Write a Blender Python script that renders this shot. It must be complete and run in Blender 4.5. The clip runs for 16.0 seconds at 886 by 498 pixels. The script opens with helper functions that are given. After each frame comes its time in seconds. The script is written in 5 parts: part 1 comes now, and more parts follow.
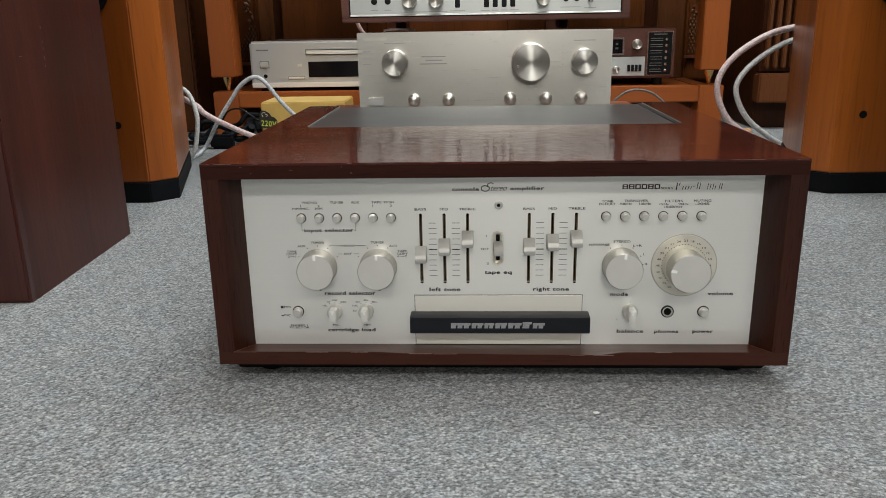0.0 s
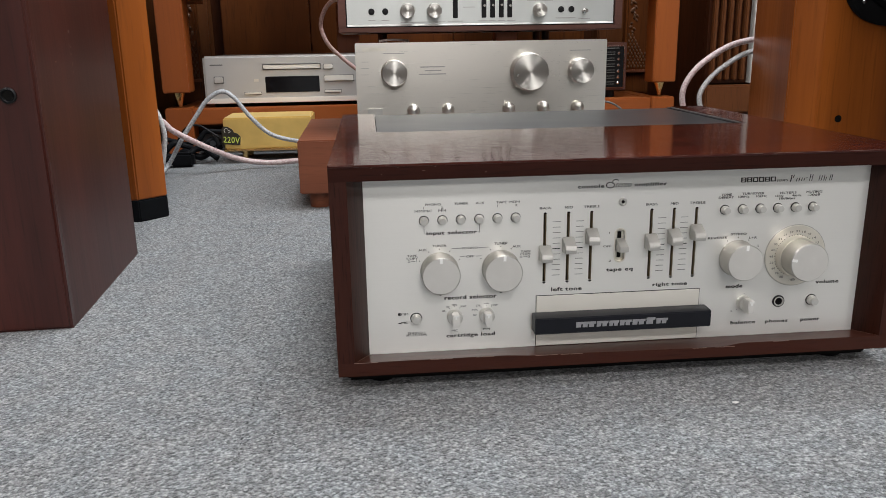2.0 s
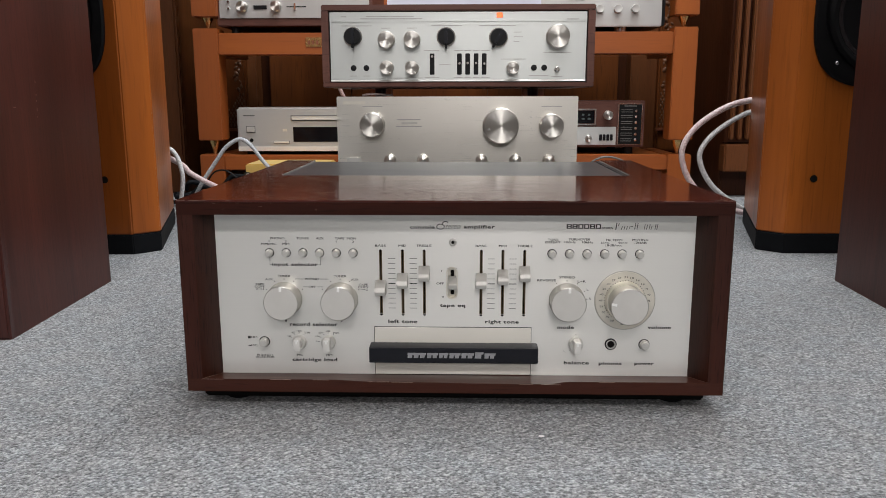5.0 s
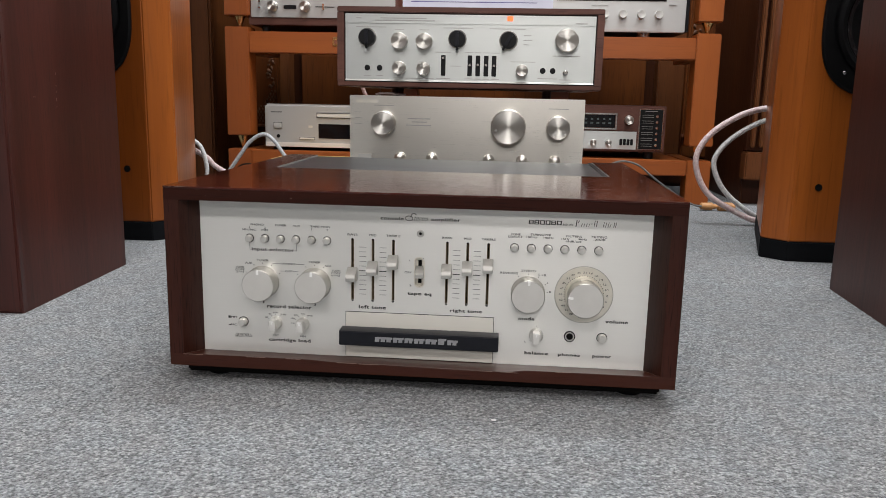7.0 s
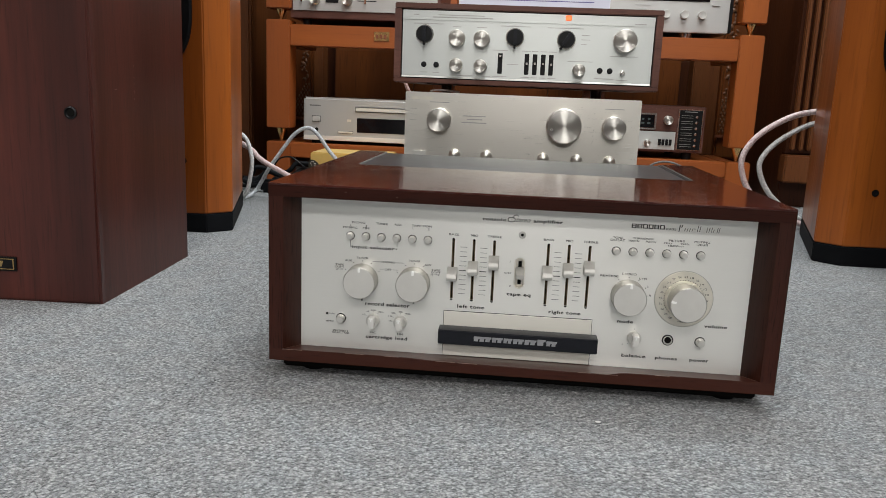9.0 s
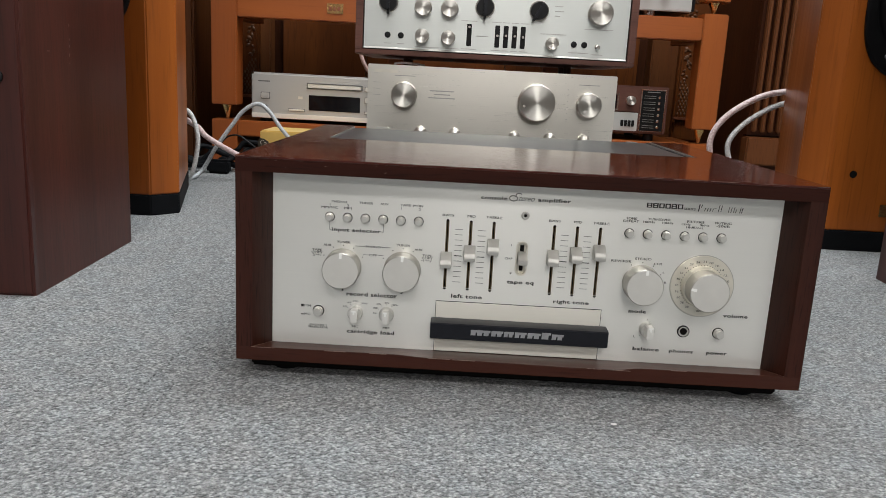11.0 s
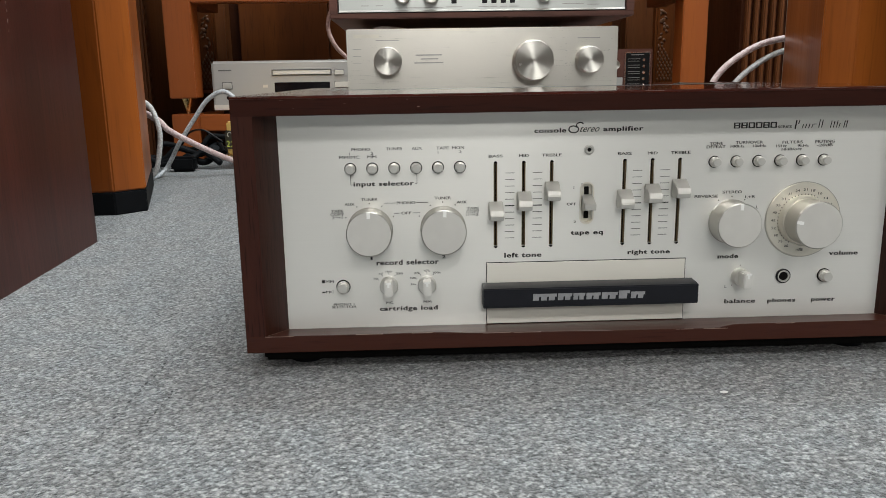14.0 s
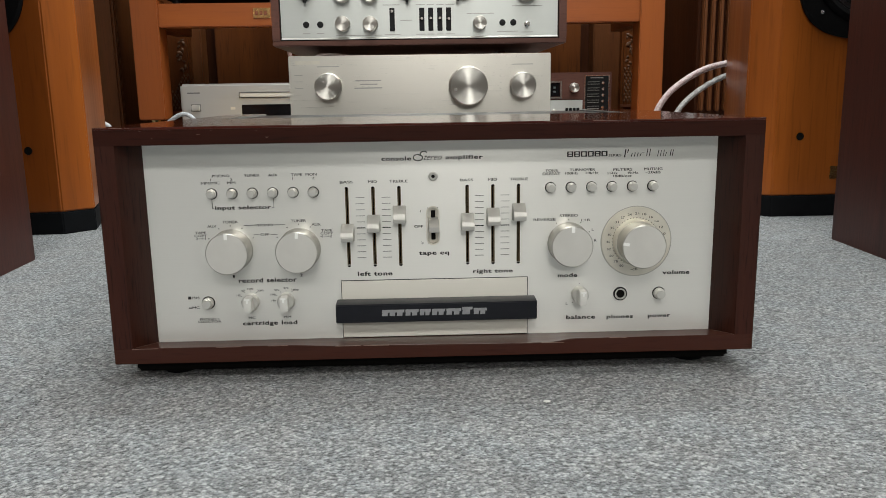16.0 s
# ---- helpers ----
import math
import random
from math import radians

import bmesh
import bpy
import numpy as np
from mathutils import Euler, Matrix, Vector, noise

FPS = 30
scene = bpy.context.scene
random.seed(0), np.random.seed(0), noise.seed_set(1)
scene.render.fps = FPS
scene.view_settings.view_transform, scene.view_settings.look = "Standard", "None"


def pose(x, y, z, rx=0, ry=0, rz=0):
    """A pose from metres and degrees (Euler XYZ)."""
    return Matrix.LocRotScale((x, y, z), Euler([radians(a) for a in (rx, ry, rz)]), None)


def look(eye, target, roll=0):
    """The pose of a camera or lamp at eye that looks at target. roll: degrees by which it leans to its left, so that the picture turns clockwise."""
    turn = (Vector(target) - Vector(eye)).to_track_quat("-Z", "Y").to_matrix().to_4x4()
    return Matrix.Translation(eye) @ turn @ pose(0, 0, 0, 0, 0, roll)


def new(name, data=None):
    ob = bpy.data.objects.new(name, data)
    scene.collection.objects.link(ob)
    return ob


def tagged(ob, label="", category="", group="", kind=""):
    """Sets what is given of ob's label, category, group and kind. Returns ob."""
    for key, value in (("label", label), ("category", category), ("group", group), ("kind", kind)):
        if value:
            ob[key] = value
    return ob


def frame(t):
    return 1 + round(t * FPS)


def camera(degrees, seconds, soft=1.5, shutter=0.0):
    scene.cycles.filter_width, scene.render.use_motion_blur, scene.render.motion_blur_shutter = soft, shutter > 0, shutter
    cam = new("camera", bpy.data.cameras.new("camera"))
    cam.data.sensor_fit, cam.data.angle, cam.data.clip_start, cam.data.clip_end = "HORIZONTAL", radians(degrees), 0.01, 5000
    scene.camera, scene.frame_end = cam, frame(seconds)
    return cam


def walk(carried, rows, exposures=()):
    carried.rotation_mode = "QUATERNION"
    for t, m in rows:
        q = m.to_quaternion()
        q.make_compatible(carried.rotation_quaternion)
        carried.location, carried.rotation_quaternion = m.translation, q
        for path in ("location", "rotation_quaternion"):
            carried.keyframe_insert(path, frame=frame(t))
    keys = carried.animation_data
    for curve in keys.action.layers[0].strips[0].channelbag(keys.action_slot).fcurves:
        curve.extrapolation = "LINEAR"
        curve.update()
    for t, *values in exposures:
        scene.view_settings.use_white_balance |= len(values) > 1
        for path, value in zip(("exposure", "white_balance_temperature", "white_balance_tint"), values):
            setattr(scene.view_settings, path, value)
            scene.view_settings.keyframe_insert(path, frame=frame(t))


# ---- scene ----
cam = camera(59.4, 16.0, 0.75)
PATH = [
    (0, (-0.0225, -0.5980, 0.2931), (-0.0953, 1.3189, -0.2726), -1.00),
    (0.5, (-0.0924, -0.6200, 0.2924), (-0.1342, 1.3017, -0.2600), -0.57),
    (1, (-0.1611, -0.6121, 0.2898), (-0.1623, 1.3125, -0.2543), -1.19),
    (1.5, (-0.1955, -0.5878, 0.2908), (-0.0627, 1.3349, -0.2436), -0.86),
    (2, (-0.2074, -0.5836, 0.2777), (-0.0141, 1.3378, -0.2428), -0.96),
    (2.5, (-0.1877, -0.5857, 0.2660), (0.0633, 1.3348, -0.2328), -0.31),
    (3, (-0.1569, -0.5978, 0.2650), (0.1204, 1.3257, -0.2072), 0.31),
    (3.5, (-0.1295, -0.6037, 0.2731), (0.1210, 1.3287, -0.1775), 0.65),
    (4, (-0.0857, -0.6189, 0.2796), (0.0667, 1.3291, -0.1472), 0.26),
    (4.2, (-0.0670, -0.6247, 0.2793), (0.0344, 1.3288, -0.1370), 0.15),
    (6.3, (0.0658, -0.6813, 0.2636), (-0.0524, 1.2814, -0.1025), 0.20),
    (6.5, (0.0631, -0.6816, 0.2696), (-0.0569, 1.2771, -0.1166), 0.52),
    (7, (0.0733, -0.6858, 0.2714), (-0.0733, 1.2722, -0.1093), 1.24),
    (7.5, (0.0775, -0.6857, 0.2619), (-0.0882, 1.2711, -0.1170), 1.97),
    (8, (0.0426, -0.6804, 0.2602), (-0.1461, 1.2738, -0.1216), 2.23),
    (8.2, (0.0296, -0.6756, 0.2604), (-0.1619, 1.2778, -0.1235), 2.33),
    (10.3, (-0.0573, -0.7411, 0.3050), (-0.0991, 1.2134, -0.1170), 2.71),
    (10.5, (-0.0532, -0.7132, 0.2838), (-0.0806, 1.2409, -0.1412), 2.87),
    (11, (-0.0654, -0.6173, 0.2557), (-0.0694, 1.3362, -0.1731), 3.06),
    (11.5, (-0.0832, -0.5512, 0.2324), (-0.0747, 1.4013, -0.2007), 3.29),
    (12, (-0.1064, -0.5221, 0.2158), (-0.0809, 1.4278, -0.2281), 3.47),
    (12.5, (-0.1378, -0.5058, 0.2095), (-0.0922, 1.4397, -0.2523), 2.44),
    (13, (-0.1565, -0.4944, 0.1996), (-0.0935, 1.4487, -0.2700), 0.29),
    (13.5, (-0.1478, -0.4971, 0.1941), (-0.0698, 1.4493, -0.2591), -0.47),
    (14, (-0.1234, -0.5076, 0.1978), (-0.0374, 1.4436, -0.2326), -0.93),
    (14.5, (-0.0880, -0.5191, 0.1970), (-0.0092, 1.4374, -0.2104), -1.54),
    (15, (-0.0575, -0.5316, 0.1964), (0.0198, 1.4273, -0.1995), -1.46),
    (15.5, (-0.0325, -0.5389, 0.2003), (0.0438, 1.4213, -0.1895), -1.18),
    (16, (-0.0150, -0.5528, 0.2060), (0.0585, 1.4084, -0.1795), -0.89),
]
# the picture drifts slightly between a cooler, rosier and a warmer balance
BALANCE = [(0, -0.09, 6560, 8), (1, 0, 6400, 11), (4, -0.03, 6480, 13), (6.5, 0, 6480, 14), (8, 0, 6500, 10), (11, 0, 6500, 10), (12.5, 0, 6550, 9), (14, -0.02, 6460, 8), (15, -0.02, 6570, 7), (16, 0, 6560, 7)]
walk(cam, [(t, look(eye, target, roll)) for t, eye, target, roll in PATH], BALANCE)

# ---- world and light ----
world = bpy.data.worlds.new("world")
world.use_nodes = True
scene.world = world
world.node_tree.nodes["Background"].inputs[0].default_value = (0.9, 0.95, 1.0, 1)
world.node_tree.nodes["Background"].inputs[1].default_value = 0.05


def unseen_ceiling_lamp(x, y, sx, sy, watts, tint=(1.0, 0.99, 0.985)):
    """An unseen area lamp just under the ceiling, shining down, added to match the shading."""
    data = bpy.data.lights.new("tube_light", "AREA")
    data.shape, data.size, data.size_y, data.energy = "RECTANGLE", sx, sy, watts
    data.color = tint
    ob = new("tube_light", data)
    ob.location = (x, y, 2.56)
    return ob


unseen_ceiling_lamp(0.1, -2.9, 0.85, 0.8, 50, (1.0, 0.98, 0.95))
unseen_ceiling_lamp(0.4, -6.0, 1.6, 1.3, 166, (1.0, 0.98, 0.95))
# added side lamps, no fitting known: they brighten the towers and speaker sides
for lx, watts in ((-2.0, 46), (2.3, 50)):
    unseen_ceiling_lamp(lx, -2.9, 1.25, 0.32, watts)
unseen_ceiling_lamp(0.1, -0.3, 1.25, 1.3, 36)
unseen_ceiling_lamp(1.8, 0.55, 0.32, 1.25, 36)
# added rear lamps, no fitting known: they brighten the rack and cabinets
for lx, ly, watts in ((0.5, 0.8, 50), (0.05, 1.1, 24)):
    unseen_ceiling_lamp(lx, ly, 1.25, 0.6, watts, (0.88, 0.965, 1.0))

# ---- materials ----


def nodes_of(name):
    m = bpy.data.materials.new(name)
    m.use_nodes = True
    nt = m.node_tree
    return m, nt, nt.nodes["Principled BSDF"], nt.nodes.new("ShaderNodeTexCoord")


def mapped(nt, coord, scale, kind="Object"):
    mp = nt.nodes.new("ShaderNodeMapping")
    mp.inputs["Scale"].default_value = scale
    nt.links.new(coord.outputs[kind], mp.inputs[0])
    return mp.outputs[0]


def noise_tex(nt, vec, scale, detail=4, rough=0.55, distort=0.0):
    n = nt.nodes.new("ShaderNodeTexNoise")
    n.inputs["Scale"].default_value = scale
    n.inputs["Detail"].default_value = detail
    n.inputs["Roughness"].default_value = rough
    n.inputs["Distortion"].default_value = distort
    nt.links.new(vec, n.inputs["Vector"])
    return n.outputs["Fac"]


def ramp(nt, fac, stops):
    r = nt.nodes.new("ShaderNodeValToRGB")
    els = r.color_ramp.elements
    while len(els) < len(stops):
        els.new(0.5)
    for el, (pos, col) in zip(els, stops):
        el.position, el.color = pos, (*col, 1)
    nt.links.new(fac, r.inputs[0])
    return r.outputs[0]


def mix(nt, fac, a, b, how="MIX"):
    m = nt.nodes.new("ShaderNodeMix")
    m.data_type, m.blend_type = "RGBA", how
    for value, socket in ((fac, m.inputs[0]), (a, m.inputs[6]), (b, m.inputs[7])):
        if isinstance(value, (int, float)):
            socket.default_value = value
        elif isinstance(value, tuple):
            socket.default_value = (*value, 1)
        else:
            nt.links.new(value, socket)
    return m.outputs[2]


def bumped(nt, bsdf, height, strength, distance):
    b = nt.nodes.new("ShaderNodeBump")
    b.inputs["Strength"].default_value = strength
    b.inputs["Distance"].default_value = distance
    nt.links.new(height, b.inputs["Height"])
    nt.links.new(b.outputs[0], bsdf.inputs["Normal"])


def to_range(nt, fac, low, high):
    r = nt.nodes.new("ShaderNodeMapRange")
    r.inputs["To Min"].default_value, r.inputs["To Max"].default_value = low, high
    nt.links.new(fac, r.inputs[0])
    return r.outputs[0]


def wood(name, dark, light, along, rough=0.35, grain=1.0, bump=0.15, coat=0.0, pores=0.5, spec=0.35, gloss=0.09, coat_bump=0.0, coat_ior=1.5, streak=0.8):
    """Wood with long grain along one axis: broad bands, fine streaks and pores."""
    m, nt, bsdf, coord = nodes_of(name)
    k = {"x": (0.06, 1, 1), "y": (1, 0.06, 1), "z": (1, 1, 0.06)}[along]
    vec = mapped(nt, coord, k)
    broad = noise_tex(nt, vec, 14 * grain, 3, 0.5, 0.6)
    fine = noise_tex(nt, vec, 190 * grain, 4, 0.6, 0.2)
    pore = noise_tex(nt, mapped(nt, coord, tuple(0.5 * c for c in k)), 900 * grain, 2, 0.5)
    col = ramp(nt, broad, [(0.3, dark), (0.7, light)])
    col = mix(nt, ramp(nt, fine, [(0.35, (0, 0, 0)), (0.7, (streak, streak, streak))]), col, mix(nt, 0.5, col, dark))
    col = mix(nt, ramp(nt, pore, [(0.55, (0, 0, 0)), (0.72, (pores, pores, pores))]), col, tuple(0.35 * c for c in dark))
    nt.links.new(col, bsdf.inputs["Base Color"])
    nt.links.new(to_range(nt, fine, rough - 0.06, rough + 0.1), bsdf.inputs["Roughness"])
    bsdf.inputs["Specular IOR Level"].default_value = spec
    bsdf.inputs["Coat Weight"].default_value = coat
    bsdf.inputs["Coat Roughness"].default_value = gloss
    bumped(nt, bsdf, fine, bump, 0.0006)
    if coat_bump:
        # the lacquer follows the open pores
        b = nt.nodes.new("ShaderNodeBump")
        b.inputs["Strength"].default_value = coat_bump
        b.inputs["Distance"].default_value = 0.0004
        nt.links.new(mix(nt, 0.45, fine, pore), b.inputs["Height"])
        nt.links.new(b.outputs[0], bsdf.inputs["Coat Normal"])
    bsdf.inputs["Coat IOR"].default_value = coat_ior
    return m


def plain(name, col, rough=0.5, metal=0.0, vary=0.12, scale=60, bump=0.05, spec=0.5):
    """A painted, moulded or metal surface with slight stains and grain."""
    m, nt, bsdf, coord = nodes_of(name)
    blot = noise_tex(nt, mapped(nt, coord, (1, 1, 1)), scale, 4)
    grit = noise_tex(nt, mapped(nt, coord, (1, 1, 1)), scale * 18, 2)
    c = mix(nt, ramp(nt, blot, [(0.35, (0, 0, 0)), (0.7, (1, 1, 1))]), tuple(v * (1 - vary) for v in col), tuple(min(1, v * (1 + vary)) for v in col))
    nt.links.new(c, bsdf.inputs["Base Color"])
    bsdf.inputs["Metallic"].default_value = metal
    bsdf.inputs["Specular IOR Level"].default_value = spec
    nt.links.new(to_range(nt, blot, max(0.02, rough - 0.06), rough + 0.06), bsdf.inputs["Roughness"])
    if bump:
        bumped(nt, bsdf, grit, bump, 0.0003)
    return m


def brushed(name, col, rough=0.36, metal=0.85, aniso=0.6, relief=0.03):
    """Aluminium brushed along x: glints are drawn out upright."""
    m, nt, bsdf, coord = nodes_of(name)
    line = noise_tex(nt, mapped(nt, coord, (0.005, 1, 1)), 2600, 3, 0.6)
    blot = noise_tex(nt, mapped(nt, coord, (1, 1, 1)), 22, 3)
    c = mix(nt, blot, tuple(v * 0.95 for v in col), col)
    c = mix(nt, to_range(nt, line, 0.0, 0.12), c, tuple(v * 0.6 for v in col))
    streak = noise_tex(nt, mapped(nt, coord, (0.004, 1, 1)), 420, 2, 0.5)
    c = mix(nt, to_range(nt, streak, 0.0, 0.06), c, tuple(v * 0.72 for v in col))
    nt.links.new(c, bsdf.inputs["Base Color"])
    bsdf.inputs["Metallic"].default_value = metal
    nt.links.new(to_range(nt, line, rough - 0.06, rough + 0.08), bsdf.inputs["Roughness"])
    bsdf.inputs["Anisotropic"].default_value = aniso
    way = nt.nodes.new("ShaderNodeCombineXYZ")
    way.inputs[2].default_value = 1.0
    nt.links.new(way.outputs[0], bsdf.inputs["Tangent"])
    bumped(nt, bsdf, line, relief, 0.0001)
    return m


def spun(name, col, rough=0.22, aniso=0.85):
    """Turned metal with rings about the y axis, which gives the fan-shaped glints of knobs."""
    m, nt, bsdf, coord = nodes_of(name)
    bsdf.inputs["Base Color"].default_value = (*col, 1)
    bsdf.inputs["Metallic"].default_value = 1.0
    bsdf.inputs["Roughness"].default_value = rough
    bsdf.inputs["Anisotropic"].default_value = aniso
    tan = nt.nodes.new("ShaderNodeTangent")
    tan.direction_type, tan.axis = "RADIAL", "Y"
    bsdf.inputs["Anisotropic Rotation"].default_value = 0.25
    nt.links.new(tan.outputs[0], bsdf.inputs["Tangent"])
    return m


def voronoi(nt, vec, scale, output, jitter=1.0):
    v = nt.nodes.new("ShaderNodeTexVoronoi")
    v.inputs["Scale"].default_value = scale
    v.inputs["Randomness"].default_value = jitter
    nt.links.new(vec, v.inputs["Vector"])
    return v.outputs[output]


def warped(nt, vec, scale, amount):
    """The coordinates pushed about by noise, so that cells lose their straight edges."""
    n = nt.nodes.new("ShaderNodeTexNoise")
    n.inputs["Scale"].default_value = scale
    nt.links.new(vec, n.inputs["Vector"])
    m = nt.nodes.new("ShaderNodeVectorMath")
    m.operation = "MULTIPLY_ADD"
    m.inputs[1].default_value = (amount, amount, amount)
    nt.links.new(n.outputs["Color"], m.inputs[0])
    nt.links.new(vec, m.inputs[2])
    return m.outputs[0]


def carpet_material():
    """Loop pile: small tufts in mixed greys with dark gaps, in drifts of lighter and darker yarn."""
    m, nt, bsdf, coord = nodes_of("grey_loop_carpet")
    vec = warped(nt, mapped(nt, coord, (0.95, 1, 1)), 400, 0.003)
    tone = voronoi(nt, vec, 410, "Color")
    hump = voronoi(nt, vec, 410, "Distance")
    loops = noise_tex(nt, mapped(nt, coord, (0.95, 1, 1)), 365, 3, 0.7, 0.5)
    drift = noise_tex(nt, mapped(nt, coord, (0.8, 1, 1)), 90, 3, 0.6, 0.3)
    fibre = noise_tex(nt, mapped(nt, coord, (1, 1, 1)), 1300, 2, 0.6)
    worn = noise_tex(nt, mapped(nt, coord, (1, 1, 1)), 5, 3)
    sep = nt.nodes.new("ShaderNodeSeparateColor")
    nt.links.new(tone, sep.inputs[0])
    level = mix(nt, 0.22, mix(nt, 0.1, loops, drift), sep.outputs[0])
    col = ramp(nt, level, [(0.36, (0.030, 0.0315, 0.0325)), (0.45, (0.134, 0.1383, 0.1405)), (0.55, (0.285, 0.292, 0.2935)), (0.645, (0.515, 0.523, 0.52))])
    # shade in the gaps between tufts, put into the colour
    col = mix(nt, ramp(nt, hump, [(0.3, (0, 0, 0)), (0.75, (0.5, 0.5, 0.5))]), col, (0.05, 0.053, 0.055))
    col = mix(nt, to_range(nt, fibre, 0.0, 0.22), col, (0.36, 0.365, 0.36))
    col = mix(nt, to_range(nt, worn, 0.0, 0.12), col, (0.13, 0.135, 0.14))
    hue = noise_tex(nt, mapped(nt, coord, (1, 1, 1)), 26, 2, 0.5)
    col = mix(nt, 0.35, col, ramp(nt, hue, [(0.36, (0.475, 0.505, 0.525)), (0.5, (0.5, 0.5, 0.5)), (0.64, (0.525, 0.5, 0.485))]), "OVERLAY")
    nt.links.new(col, bsdf.inputs["Base Color"])
    bsdf.inputs["Roughness"].default_value = 0.95
    bsdf.inputs["Specular IOR Level"].default_value = 0.08
    bsdf.inputs["Sheen Weight"].default_value = 0.25
    bsdf.inputs["Sheen Roughness"].default_value = 0.4
    inv = nt.nodes.new("ShaderNodeMath")
    inv.operation = "SUBTRACT"
    inv.inputs[0].default_value = 1.0
    nt.links.new(hump, inv.inputs[1])
    high = mix(nt, 0.5, inv.outputs[0], loops)
    bumped(nt, bsdf, high, 1.0, 0.0045)
    return m


def braided(name, a, b, turns=260):
    m, nt, bsdf, coord = nodes_of(name)
    w = noise_tex(nt, mapped(nt, coord, (1, 1, 1)), turns, 2)
    nt.links.new(ramp(nt, w, [(0.4, a), (0.6, b)]), bsdf.inputs["Base Color"])
    bsdf.inputs["Roughness"].default_value = 0.5
    bumped(nt, bsdf, w, 0.4, 0.001)
    return m


M_CARPET = carpet_material()
M_CASE = wood("dark_mahogany_lacquer", (0.014, 0.0022, 0.0012), (0.075, 0.0112, 0.0055), "x", 0.5, 1.3, 0.5, 1.0, 1.0, 0.03, 0.035, 0.45, 1.45, 1.0)
M_CASE_V = wood("dark_mahogany_side", (0.022, 0.0064, 0.0038), (0.050, 0.0138, 0.0080), "z", 0.45, 1.6, 0.06, 0.25, 0.7, 0.08, 0.15, streak=0.8)
M_CASE_X = wood("dark_mahogany_trim", (0.0155, 0.0040, 0.0024), (0.033, 0.0082, 0.0046), "x", 0.42, 1.3, 0.05, 0.12, 0.5, 0.08, 0.15, streak=0.6)
# lighter copy of the trim: light falling on the bottom rail is in its colour
M_CASE_LIT = wood("glossy_mahogany_rail", (0.031, 0.0088, 0.0048), (0.054, 0.0150, 0.0082), "x", 0.45, 1.3, 0.05, 0.4, 0.35, 0.08, 0.1, streak=0.4)
M_BROWN = wood("brown_veneer", (0.030, 0.0073, 0.0047), (0.086, 0.0202, 0.0128), "z", 0.45, 1.0, 0.16, 0.5, 0.6, 0.08, 0.34)
M_BROWN_FRONT = wood("red_brown_veneer", (0.021, 0.0049, 0.0038), (0.098, 0.0232, 0.0160), "z", 0.36, 0.6, 0.1, 0.4, 0.4, 0.3, 0.22)
M_CHERRY = wood("orange_cherry_veneer", (0.165, 0.037, 0.0040), (0.40, 0.108, 0.0130), "z", 0.4, 0.4, 0.08, 0.55, 0.25, 0.22, 0.24, streak=0.6)
M_RACK = wood("red_cherry_rack", (0.215, 0.050, 0.0085), (0.335, 0.086, 0.0148), "z", 0.42, 0.5, 0.08, 0.25, 0.15, 0.35, 0.3, streak=0.45)
M_RACK_X = wood("red_cherry_rail", (0.215, 0.050, 0.0085), (0.335, 0.086, 0.0148), "x", 0.42, 0.5, 0.08, 0.25, 0.15, 0.35, 0.3, streak=0.45)
M_STAND = wood("brown_stand_wood", (0.17, 0.052, 0.024), (0.26, 0.083, 0.038), "x", 0.45, 0.8, 0.1, 0.0, 0.3)
M_WALNUT = wood("walnut_case", (0.082, 0.031, 0.021), (0.135, 0.054, 0.038), "x", 0.45, 1.2, 0.12, 0.0, 0.4, streak=0.5)
M_OLD = wood("old_dark_oak", (0.03, 0.0078, 0.0022), (0.078, 0.021, 0.0055), "z", 0.46, 0.7, 0.15, 0.0, 0.5, 0.2)
M_STILE = wood("worn_oak_stile", (0.105, 0.033, 0.0098), (0.175, 0.06, 0.018), "z", 0.46, 0.7, 0.1, 0.0, 0.4, 0.2)
M_PANEL = wood("brown_oak_panel", (0.075, 0.0195, 0.0036), (0.15, 0.042, 0.0078), "z", 0.46, 0.45, 0.1, 0.0, 0.4, 0.2, streak=0.5)
M_CARVE = plain("polished_dark_carving", (0.12, 0.05, 0.022), 0.42, 0.0, 0.3, 60, 0.05, 0.45)
M_KEYS = plain("dark_key_metal", (0.3, 0.3, 0.28), 0.3, 0.4, 0.1, 60, 0.0)
M_OLIVE = wood("olive_brown_wood", (0.05, 0.0145, 0.0033), (0.1, 0.031, 0.007), "z", 0.46, 0.7, 0.1, 0.0, 0.4, 0.2)
M_FACE = brushed("champagne_aluminium", (0.83, 0.818, 0.775), 0.31, 0.58, 0.75, 0.006)
M_LID = brushed("warm_aluminium_lid", (0.77, 0.738, 0.665), 0.4, 0.4, 0.6)
M_SILVER = brushed("silver_gold_aluminium", (0.76, 0.725, 0.66), 0.29, 1.0, 0.55, 0.01)
M_SILVER2 = brushed("cool_aluminium", (0.57, 0.585, 0.56), 0.40, 0.75, 0.6)
M_DECK = brushed("pale_deck_aluminium", (0.5, 0.487, 0.463), 0.42, 0.5, 0.5)
M_KNOB = plain("satin_knob_metal", (0.60, 0.585, 0.55), 0.42, 0.35, 0.04, 40, 0.03)
M_KNOB_SIDE = plain("turned_knob_side", (0.50, 0.482, 0.435), 0.36, 0.75, 0.06, 60, 0.03)
M_RIM = plain("bright_rim_metal", (0.85, 0.83, 0.79), 0.18, 1.0, 0.04, 60, 0.0)
M_BTN = plain("satin_button_metal", (0.60, 0.588, 0.55), 0.32, 0.55, 0.05, 60, 0.0)
